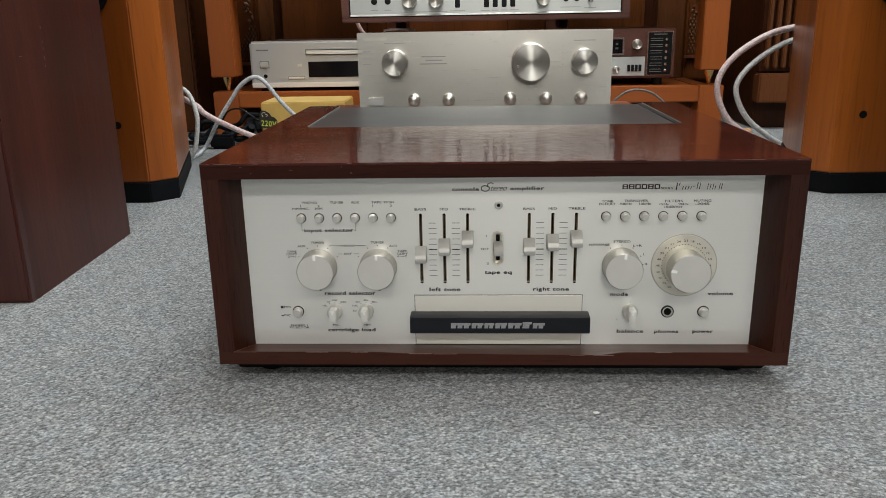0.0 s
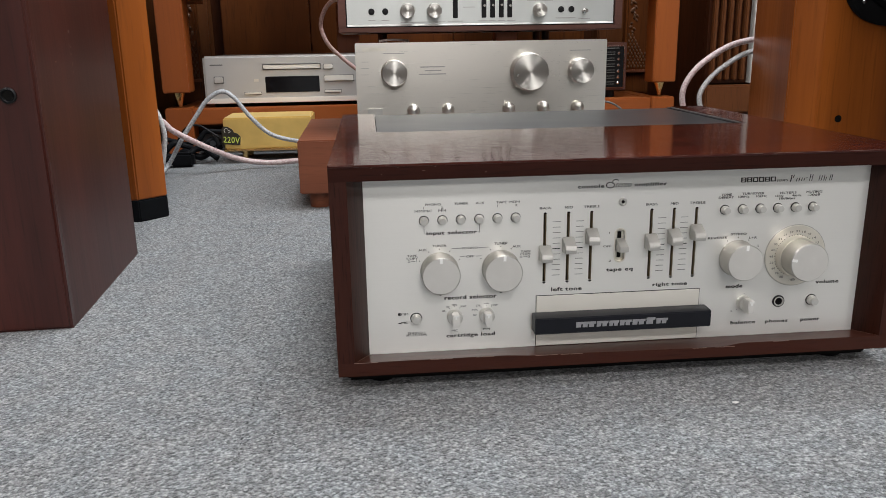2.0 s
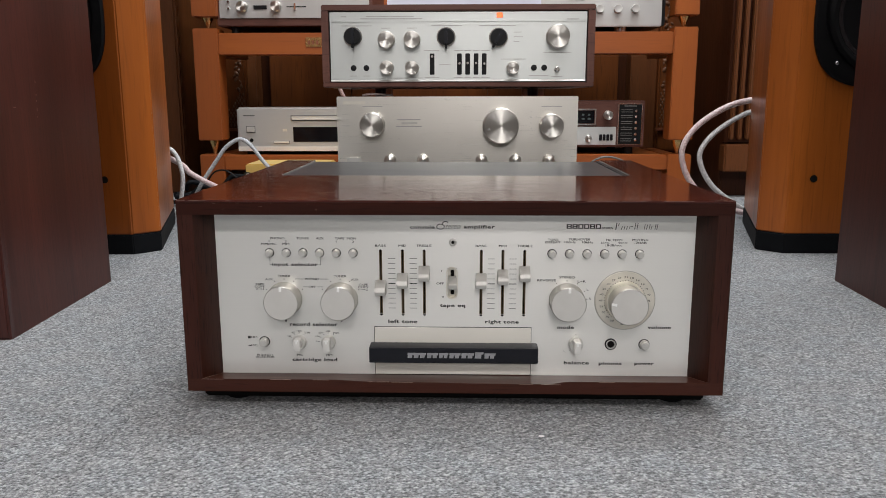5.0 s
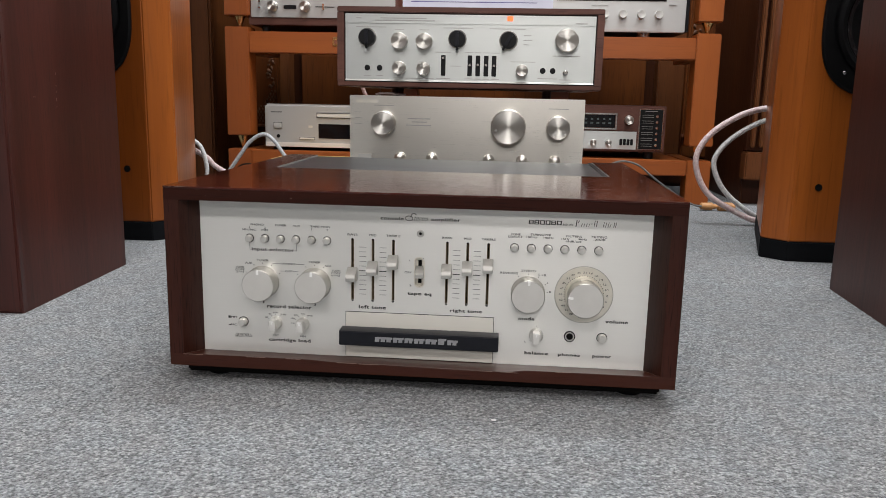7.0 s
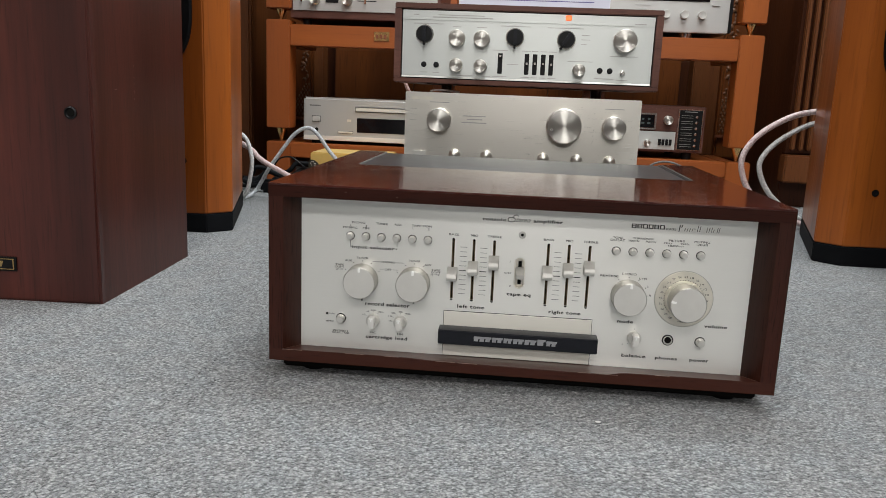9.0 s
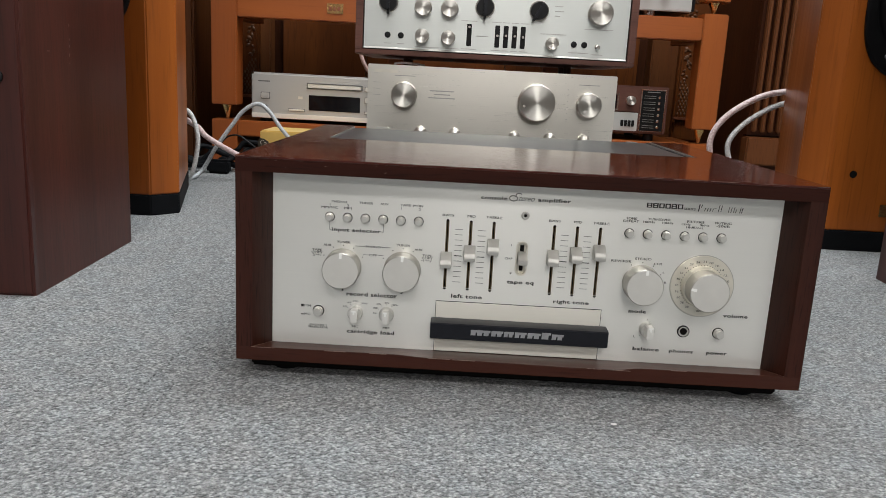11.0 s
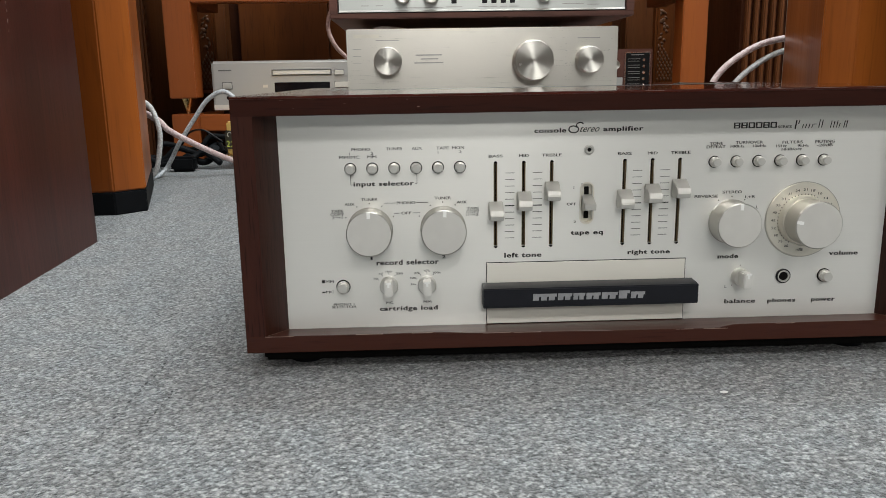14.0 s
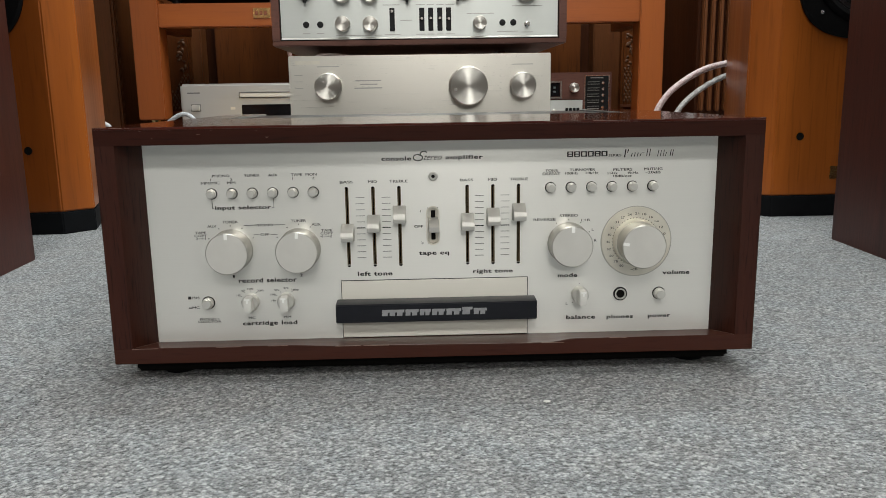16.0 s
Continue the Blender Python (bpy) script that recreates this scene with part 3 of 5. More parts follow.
# faceplate: a sheet with real openings for the sliders, the tape switch and the jack
SL = [-0.0640, -0.0447, -0.0256, 0.0245, 0.0435, 0.0625]
SLZ = [0.1075, 0.1140, 0.1205, 0.1140, 0.1175, 0.1205]
PZ0, PZ1 = LEDGE, Z1 - WALL
slots = [(x - 0.0013, x + 0.0013, 0.0833, 0.1408) for x in SL] + [(-0.0050, 0.0028, 0.0985, 0.1257), (0.1365, 0.1435, 0.0535, 0.0605)]
xs = sorted({-0.2105, 0.2105, *[v for s in slots for v in s[:2]]})
zs = sorted({PZ0, PZ1, *[v for s in slots for v in s[2:]]})
bm = B()
grid = {(i, j): bm.verts.new((x, PY, z)) for i, x in enumerate(xs) for j, z in enumerate(zs)}
back = {(i, j): bm.verts.new((x, PY + 0.003, z)) for i, x in enumerate(xs) for j, z in enumerate(zs)}


def is_open(i, j):
    if not (0 <= i < len(xs) - 1 and 0 <= j < len(zs) - 1):
        return True
    cx, cz = (xs[i] + xs[i + 1]) / 2, (zs[j] + zs[j + 1]) / 2
    return any(a < cx < b and c < cz < d for a, b, c, d in slots)


for i in range(len(xs) - 1):
    for j in range(len(zs) - 1):
        if is_open(i, j):
            continue
        bm.faces.new((grid[i, j], grid[i + 1, j], grid[i + 1, j + 1], grid[i, j + 1]))
        for (a, b), near in ((((i + 1, j), (i, j)), (i, j - 1)), (((i + 1, j + 1), (i + 1, j)), (i + 1, j)), (((i, j + 1), (i + 1, j + 1)), (i, j + 1)), (((i, j), (i, j + 1)), (i - 1, j))):
            if is_open(*near):
                bm.faces.new((grid[a], grid[b], back[b], back[a]))
for v in [v for v in bm.verts if not v.link_faces]:
    bm.verts.remove(v)
face = part("faceplate", bm, M_FACE, amp, "brushed champagne-silver aluminium faceplate")
part("chassis", box(B(), -0.207, 0.207, PY + 0.012, PY + 0.016, PZ0 + 0.002, PZ1 - 0.002), M_DARK, amp)

# rounded ends and linings of the slider slots
for x in SL:
    n, bm = 10, B()
    for zc, sgn in ((0.1408, 1), (0.0833, -1)):
        ring = [(0.0013 * math.cos(math.pi * k / n), sgn * 0.0013 * math.sin(math.pi * k / n)) for k in range(n + 1)]
        vs = [bm.verts.new((x + a, PY - 0.0002, zc + b)) for a, b in ring]
        bm.faces.new(vs if sgn < 0 else vs[::-1])
        part("slot_end", bm, M_DARK, face)
        bm = B()
    for x0, x1 in ((x - 0.0013, x - 0.0005), (x + 0.0004, x + 0.0013)):
        part("slot_lining", box(B(), x0, x1, PY + 0.0014, PY + 0.0030, 0.0835, 0.1406), M_BRONZE, face)


def slider_cap():
    """A wedge cap: a long slope down to a ridge, then a short upright face."""
    bm = B()
    out = [(0.0, 0.0074, 0.0049), (-0.0106, 0.0019, 0.0045), (-0.0115, -0.0012, 0.0045), (-0.0109, -0.0046, 0.0045), (0.0, -0.0056, 0.0049)]
    a, b = [bm.verts.new((-w, y, z)) for y, z, w in out], [bm.verts.new((w, y, z)) for y, z, w in out]
    bm.faces.new(a), bm.faces.new(b[::-1])
    for i in range(5):
        bm.faces.new((a[i], b[i], b[(i + 1) % 5], a[(i + 1) % 5]))
    bmesh.ops.recalc_face_normals(bm, faces=bm.faces)
    bmesh.ops.bevel(bm, geom=bm.edges[:], offset=0.0004, segments=2, affect="EDGES", clamp_overlap=True)
    return bm


cap = part("slider_cap", slider_cap(), M_CAP, amp, "wedge-shaped satin metal slider cap", at=(SL[0], PY - 0.0006, SLZ[0]), angle=12)
for x, z in list(zip(SL, SLZ))[1:]:
    again(cap, (x, PY - 0.0006, z))
for n_, x0 in enumerate((-0.0575, -0.0385, 0.0302, 0.0492)):
    for k in range(11):
        z = 0.0890 + k * 0.0045
        t = 0.00034 if k == 5 else 0.00018
        bar(x0, x0 + 0.0064, z - t, z + t, PY, M_INK if k == 5 else M_GREY_INK, face, "scale_mark")

# tape switch: an opening with rounded ends, a pale lining and a dark track
def stadium(cx, cz, r, half, n=12):
    top = [(cx + r * math.cos(math.pi * k / n), cz + half + r * math.sin(math.pi * k / n)) for k in range(n + 1)]
    return top + [(2 * cx - a, 2 * cz - b) for a, b in top]


bm = B()
outer, inner = stadium(-0.0011, 0.1121, 0.0050, 0.0098), stadium(-0.0011, 0.1121, 0.0042, 0.0094)
rings = [[bm.verts.new((a, y, b)) for a, b in loop] for loop, y in ((outer, PY), (outer, PY - 0.0004), (inner, PY - 0.0004), (inner, PY + 0.0036))]
for a, b in zip(rings, rings[1:]):
    for k in range(len(a)):
        bm.faces.new((a[k], a[(k + 1) % len(a)], b[(k + 1) % len(a)], b[k]))
bm.faces.new(rings[-1])
bmesh.ops.recalc_face_normals(bm, faces=bm.faces)
well = part("tape_switch_well", bm, M_DISC, amp, "rounded switch opening with a pale lining")
part("tape_switch_track", box(B(), -0.0024, 0.0008, PY + 0.0028, PY + 0.0035, 0.1010, 0.1232, 0.0003, 1), M_DARK, well)
bm = profile(B(), [(0.0, 0.0066), (-0.0100, 0.0020), (-0.0122, 0.0012), (-0.0120, -0.0030), (0.0, -0.0050)], -0.0034, 0.0042)
bmesh.ops.bevel(bm, geom=bm.edges[:], offset=0.0004, segments=2, affect="EDGES")
part("tape_switch", bm, M_CAP, amp, at=(-0.0008, PY + 0.002, 0.1115))
boss = part("screw_boss", lathe(B(), [(0.0034, 0.0), (0.0034, -0.0012), (0.0024, -0.0018), (0.0016, -0.0012)], seg=24), M_CAP, amp, at=(-0.0004, PY, 0.1488))
part("screw_hole", lathe(B(), [(0.0013, 0.0), (0.0013, -0.0016)], seg=16), M_DARK, boss)

# push buttons, each in a dark ring that paints in the gap and its shade
BTN_Z = 0.1388
btn_x = [-0.1621 + 0.01478 * k for k in range(6)] + [0.0862 + 0.0152 * k for k in range(6)]


def push_button(x, z, r, out, first=None):
    if first:
        b = again(first, (x, PY, z))
        for c in first.children:
            o = again(c, (0, 0, 0), b)
        return b
    bm = lathe(B(), [(r * 1.04, 0.0), (r * 1.04, -out + 0.0030), (r * 0.98, -out + 0.0026), (r * 0.85, -out + 0.0024), (r * 0.83, -out + 0.0005), (r * 0.76, -out), (r * 0.3, -out - 0.0001)], seg=28)
    b = part("push_button", bm, M_BTN, amp, "round satin metal push button", at=(x, PY, z))
    part("button_gap", lathe(B(), [(r * 1.2, -0.0001), (r * 1.2, -0.0004)], seg=28), M_DARK, b)
    return b


first = push_button(btn_x[0], BTN_Z, 0.0034, 0.0062)
for x in btn_x[1:]:
    push_button(x, BTN_Z, 0.0034, 0.0062, first)
wide = push_button(-0.1702, 0.0570, 0.0041, 0.0066)
push_button(0.1698, 0.0568, 0.0041, 0.0066, wide)

# large knobs
def large_knob(x, z, r, out, mark):
    k = part("rotary_knob", lathe(B(), [(r * 1.03, 0.0), (r * 1.03, -0.0008), (r * 0.995, -0.0012), (r * 0.985, -out + 0.0022), (r * 0.965, -out + 0.0020), (r * 0.965, -out + 0.001)], seg=56), M_KNOB_SIDE, amp, "satin metal rotary knob", at=(x, PY, z))
    part("knob_rim", lathe(B(), [(r, -out + 0.0016), (r, -out + 0.0005), (r * 0.965, -out)], seg=56), M_KNOB_RIM, k)
    part("knob_face", lathe(B(), [(r * 0.962, -out + 0.0003), (r * 0.962, -out - 0.0002), (r * 0.3, -out - 0.00025)], seg=56), M_KNOB, k)
    a = radians(mark)
    bm = box(B(), -0.0011, 0.0011, -out - 0.0006, -out - 0.0001, r * 0.70, r * 0.985)
    bmesh.ops.rotate(bm, verts=bm.verts, cent=(0, 0, 0), matrix=Matrix.Rotation(a, 3, "Y"))
    part("index_mark", bm, M_MARK, k, "bright index line")
    return k


large_knob(-0.1502, 0.0968, 0.0152, 0.0166, 0)
large_knob(-0.1002, 0.0968, 0.0152, 0.0166, 3)
large_knob(0.1000, 0.0970, 0.0152, 0.0170, 2)
dial = part("volume_dial", lathe(B(), [(0.0262, 0.0), (0.0262, -0.0006), (0.0258, -0.0009)], seg=72), M_DISC, amp, "champagne dial plate with figures", at=(0.1510, PY, 0.0972))
part("dial_ring", lathe(B(), [(0.0268, -0.0001), (0.0268, -0.0004), (0.0263, -0.0004)], seg=72), M_KNOB_SIDE, dial)
vol = large_knob(0.1508, 0.0972, 0.0160, 0.0240, -80)
part("knob_skirt", lathe(B(), [(0.0176, 0.0), (0.0176, -0.006), (0.0168, -0.0072)], seg=56), M_DISC, vol)


def lever_knob(x, z, r, out, lean=0):
    k = part("lever_knob", lathe(B(), [(r, 0.0), (r, -0.0042), (r * 0.9, -0.0054)], seg=36), M_BTN, amp, "small round knob with a raised finger grip", at=(x, PY, z))
    bm = box(B(), -0.0028, 0.0028, -out, -0.004, -0.0056, r * 0.86, 0.0007)
    bmesh.ops.rotate(bm, verts=bm.verts, cent=(0, 0, 0), matrix=Matrix.Rotation(radians(lean), 3, "Y"))
    part("finger_grip", bm, M_GRIP, k)
    bm = box(B(), -0.0007, 0.0007, -out - 0.0003, -out + 0.0002, r * 0.30, r * 0.80)
    box(bm, -0.0018, 0.0018, -out - 0.0006, -out + 0.0002, r * 0.66, r * 0.86)
    bmesh.ops.rotate(bm, verts=bm.verts, cent=(0, 0, 0), matrix=Matrix.Rotation(radians(lean), 3, "Y"))
    part("index_mark", bm, M_MARK, k)
    return k


lever_knob(-0.1385, 0.0572, 0.0064, 0.0138)
lever_knob(-0.1120, 0.0572, 0.0064, 0.0138, -2)
lever_knob(0.1092, 0.0572, 0.0064, 0.0152, 1)
jack = part("headphone_jack", lathe(B(), [(0.0052, 0.0), (0.0052, -0.0012), (0.0046, -0.0016), (0.0036, -0.0014), (0.0033, 0.010), (0.0008, 0.0105)], seg=32), M_BLACK, amp, "black headphone socket", at=(0.1402, PY, 0.0570))
part("socket_ring", lathe(B(), [(0.0043, -0.0004), (0.0043, -0.0018), (0.0034, -0.0018), (0.0030, -0.0006)], seg=28), M_CAP, jack)
part("socket_bore", lathe(B(), [(0.0030, 0.0), (0.0030, -0.0013)], seg=20), M_DARK, jack)

# flap and handle bar
part("control_flap", box(B(), -0.0702, 0.0692, PY - 0.0009, PY - 0.0001, PZ0 + 0.0004, 0.0713, 0.0002, 1), M_LID, amp, "warm silver hinged control flap")
gap = part("flap_gap", grid_board((-0.0707, -0.0703, 0.0693, 0.0697), (LEDGE + 0.0001, LEDGE + 0.0002, 0.0714, 0.0719), 0.0, 0.0004, {(1, 1)}), M_INK, amp)
gap.rotation_euler = (radians(90), 0, 0)
gap.location = (0, PY, 0)
bm = B()
pts = [(PY - 0.001, 0.0576), (0.0078, 0.0571), (0.0064, 0.0563), (0.0064, 0.0434), (0.0074, 0.0426), (PY - 0.001, 0.0426)]
handle = part("flap_handle", soften(profile(bm, pts, -0.0739, 0.0747), 0.0005, 2, 25), M_HANDLE, amp, "blue-black moulded handle strip")
x = -0.0400
for w, strokes in ((0.0172, 3), (0.0106, 2), (0.0090, 2), (0.0106, 2), (0.0118, 2), (0.0084, 1), (0.0106, 2)):
    step, z1 = (w - 0.0009) / strokes, 0.0524 if strokes > 1 else 0.0534
    bar(x, x + w - 0.0009, z1 - 0.0020, z1, 0.0064, M_LOGO, handle, "badge_block", 0.0002, 0.0004)
    for k in range(strokes):
        bar(x + k * step, x + (k + 0.74) * step, 0.0478, z1 - 0.0020, 0.0064, M_LOGO, handle, "badge_block", 0.0003, 0.0004)
    x += w

# printed words
FY = PY - 0.00025
small = [
    ("PHONO", -0.1545, 0.1518, 0.0125, 0.0019), ("1", -0.1621, 0.1490, 0.0008, 0.0017), ("2", -0.1472, 0.1490, 0.0018, 0.0017),
    ("MM/MC", -0.1624, 0.1467, 0.0136, 0.0019), ("MM", -0.1473, 0.1467, 0.0060, 0.0019), ("TUNER", -0.1322, 0.1518, 0.0112, 0.0019),
    ("AUX", -0.1170, 0.1518, 0.0068, 0.0019), ("TAPE", -0.0997, 0.1518, 0.0084, 0.0019), ("MON", -0.0892, 0.1518, 0.0080, 0.0019),
    ("1", -0.1028, 0.1490, 0.0008, 0.0017), ("2", -0.0878, 0.1490, 0.0018, 0.0017),
    ("AUX", -0.1636, 0.1148, 0.0066, 0.0019), ("TUNER", -0.1501, 0.1178, 0.0112, 0.0019), ("PHONO", -0.1252, 0.1151, 0.0125, 0.0019),
    ("OFF", -0.1252, 0.1080, 0.0066, 0.0019), ("TUNER", -0.1001, 0.1178, 0.0112, 0.0019), ("AUX", -0.0872, 0.1148, 0.0066, 0.0019),
    ("TAPE", -0.1722, 0.1102, 0.0082, 0.0018), ("COPY", -0.1722, 0.1080, 0.0092, 0.0018), ("2", -0.1750, 0.1058, 0.0017, 0.0018), ("1", -0.1690, 0.1058, 0.0008, 0.0018),
    ("TAPE", -0.0797, 0.1102, 0.0082, 0.0018), ("COPY", -0.0797, 0.1080, 0.0092, 0.0018), ("1", -0.0828, 0.1058, 0.0008, 0.0018), ("2", -0.0768, 0.1058, 0.0017, 0.0018),
    ("MM", -0.1795, 0.0610, 0.0054, 0.0018), ("MC", -0.1797, 0.0535, 0.0054, 0.0018), ("PHONO 1", -0.1703, 0.0443, 0.0142, 0.0017),
    ("SELECTOR", -0.1703, 0.0424, 0.0172, 0.0017), ("10", -0.1476, 0.0622, 0.0026, 0.0014), ("47", -0.1441, 0.0656, 0.0030, 0.0014),
    ("100", -0.1385, 0.0671, 0.0042, 0.0014), ("220", -0.1312, 0.0656, 0.0048, 0.0014), ("1k", -0.1218, 0.0576, 0.0026, 0.0014),
    ("10k", -0.1216, 0.0622, 0.0040, 0.0014), ("27k", -0.1188, 0.0656, 0.0040, 0.0014), ("47k", -0.1120, 0.0671, 0.0042, 0.0014),
    ("100k", -0.1050, 0.0656, 0.0054, 0.0014), ("MC", -0.1385, 0.0447, 0.0050, 0.0017), ("MM", -0.1120, 0.0447, 0.0054, 0.0017),
    ("BASS", -0.0639, 0.1456, 0.0094, 0.0019), ("MID", -0.0447, 0.1456, 0.0066, 0.0019), ("TREBLE", -0.0258, 0.1456, 0.0134, 0.0019),
    ("BASS", 0.0242, 0.1456, 0.0094, 0.0019), ("MID", 0.0433, 0.1456, 0.0066, 0.0019), ("TREBLE", 0.0626, 0.1456, 0.0134, 0.0019),
    ("1", -0.0102, 0.1230, 0.0008, 0.0017), ("OFF", -0.0117, 0.1117, 0.0064, 0.0018), ("2", -0.0092, 0.0993, 0.0018, 0.0017),
    ("TONE", 0.0868, 0.1513, 0.0090, 0.0019), ("DEFEAT", 0.0868, 0.1490, 0.0130, 0.0019), ("TURNOVER", 0.1096, 0.1516, 0.0188, 0.0019),
    ("100Hz", 0.1016, 0.1491, 0.0096, 0.0018), ("10kHz", 0.1168, 0.1491, 0.0092, 0.0018), ("FILTERS", 0.1396, 0.1512, 0.0140, 0.0019),
    ("15Hz", 0.1320, 0.1487, 0.0072, 0.0017), ("9kHz", 0.1472, 0.1487, 0.0078, 0.0017), ("18dB/oct", 0.1394, 0.1465, 0.0140, 0.0018),
    ("MUTING", 0.1622, 0.1513, 0.0136, 0.0019), ("-20dB", 0.1622, 0.1488, 0.0110, 0.0019),
    ("STEREO", 0.1000, 0.1177, 0.0136, 0.0019), ("REVERSE", 0.0820, 0.1150, 0.0164, 0.0019), ("L+R", 0.1128, 0.1141, 0.0070, 0.0019),
    ("L", 0.1182, 0.1068, 0.0014, 0.0018), ("R", 0.1205, 0.0985, 0.0018, 0.0018), ("L", 0.0995, 0.0500, 0.0013, 0.0016), ("SERIES", 0.1334, 0.1617, 0.0094, 0.0017),
]
for s, x, z, w, h in small:
    if s == "1":
        bar(x - 0.0002, x + 0.0002, z - h / 2, z + h / 2, PY, M_INK, face, "lettering")
        continue
    lettering(s, x, z, w, h, M_INK, face, FY, 0.0, weight=0.0001)
bold = [
    ("input selector", -0.1399, 0.1280, 0.0408, 0.0040), ("record selector", -0.1251, 0.0735, 0.0430, 0.0036), ("1", -0.1500, 0.0768, 0.0012, 0.0022),
    ("2", -0.1000, 0.0768, 0.0020, 0.0022), ("cartridge load", -0.1252, 0.0399, 0.0406, 0.0042), ("console", -0.0270, 0.1621, 0.0216, 0.0031),
    ("amplifier", 0.0226, 0.1620, 0.0272, 0.0040), ("tape eq", -0.0006, 0.0910, 0.0224, 0.0036), ("left tone", -0.0450, 0.0767, 0.0258, 0.0034),
    ("right tone", 0.0434, 0.0764, 0.0298, 0.0040), ("mode", 0.0998, 0.0722, 0.0146, 0.0031), ("volume", 0.1824, 0.0727, 0.0206, 0.0031),
    ("balance", 0.1104, 0.0392, 0.0222, 0.0031), ("phones", 0.1405, 0.0386, 0.0202, 0.0038), ("power", 0.1708, 0.0382, 0.0172, 0.0031),
]
for s, x, z, w, h in bold:
    lettering(s, x, z, w, h, M_INK, face, FY, 0.022, weight=0.00017)
lettering("tereo", -0.0002, 0.1625, 0.0132, 0.0036, M_INK, face, FY, 0.0, 0.5)
bm = tube(B(), [(-0.0046, FY, 0.1660), (-0.0062, FY, 0.1671), (-0.0088, FY, 0.1664), (-0.0092, FY, 0.1646), (-0.0078, FY, 0.1630), (-0.0088, FY, 0.1609), (-0.0116, FY, 0.1603), (-0.0142, FY, 0.1616), (-0.0138, FY, 0.1640), (-0.0112, FY, 0.1648), (-0.0092, FY, 0.1640)], 0.0004, 6)
part("script_flourish", bm, M_INK, face)
for x0, x1, z in ((-0.1402, -0.1324, 0.1151), (-0.1180, -0.1102, 0.1151), (-0.1335, -0.1298, 0.1080), (-0.1206, -0.1160, 0.1080)):
    bar(x0, x1, z - 0.00014, z + 0.00014, PY, M_INK, face, "scale_mark")
for s, x in ((1, -0.1621), (-1, -0.1174)):
    bar(x - 0.00014, x + 0.00014, 0.1280, 0.1352, PY, M_INK, face, "scale_mark")
    bar(*sorted((x, x + s * 0.0012)), 0.12786, 0.12814, PY, M_INK, face, "scale_mark")
bar(-0.1850, -0.1828, 0.0599, 0.0621, PY, M_INK, face, "scale_mark")
bar(-0.1850, -0.1828, 0.0528, 0.0536, PY, M_INK, face, "scale_mark")


for x in (-0.1721, -0.0800):
    bar(x - 0.0014, x + 0.0016, 0.10568, 0.10592, PY, M_INK, face, "arrow_shaft")
    bm = B()
    bm.faces.new([bm.verts.new((x + a, PY - 0.0003, 0.1058 + b)) for a, b in ((0.0010, 0.0006), (0.0010, -0.0006), (0.0020, 0.0))])
    part("arrow_head", bm, M_INK, face)


def dot(x, z, r=0.00042, parent=face, y=PY):
    return part("scale_dot", lathe(B(), [(r, 0.0), (r, -0.0003)], seg=10), M_INK, parent, at=(x, y, z))


for kx in (-0.1502, -0.1002):
    for a in (150, 117, 90, 63, 30):
        dot(kx + 0.0187 * math.cos(radians(a)), 0.0963 + 0.0187 * math.sin(radians(a)))
for a in (121, 90, 59, 28, 4):
    dot(0.1000 + 0.0178 * math.cos(radians(a)), 0.0968 + 0.0178 * math.sin(radians(a)))
for kx, angles in ((-0.1385, (150, 122, 90, 58)), (-0.1120, (178, 150, 122, 90, 58)), (0.1092, (90, 230))):
    for a in angles:
        dot(kx + 0.0082 * math.cos(radians(a)), 0.0572 + 0.0082 * math.sin(radians(a)), 0.0003)
figures = ["oo", "75", "60", "52", "45", "40", "35", "31", "27", "24", "21", "18", "16", "14", "12", "10", "8", "6", "4", "2", "0"]
for n_, s in enumerate(figures):
    a = radians(240 - 15 * n_)
    o = lettering(s, 0.1510 + 0.0212 * math.cos(a), 0.0972 + 0.0212 * math.sin(a), 0.0030 if len(s) > 1 else 0.0014, 0.0017, M_INK, dial, 0, 0.004)
    o.location = (0.0212 * math.cos(a), -0.0011, 0.0212 * math.sin(a))
for n_ in range(41):
    a = radians(240 - 7.5 * n_)
    part("scale_dot", lathe(B(), [(0.00036, 0.0), (0.00036, -0.0012)], seg=8), M_INK, dial, at=(0.0180 * math.cos(a), 0, 0.0180 * math.sin(a)))
unit = lettering("-dB", 0, 0, 0.0052, 0.0018, M_INK, dial, 0, 0.004)
unit.location = (-0.001, -0.0011, -0.0212)
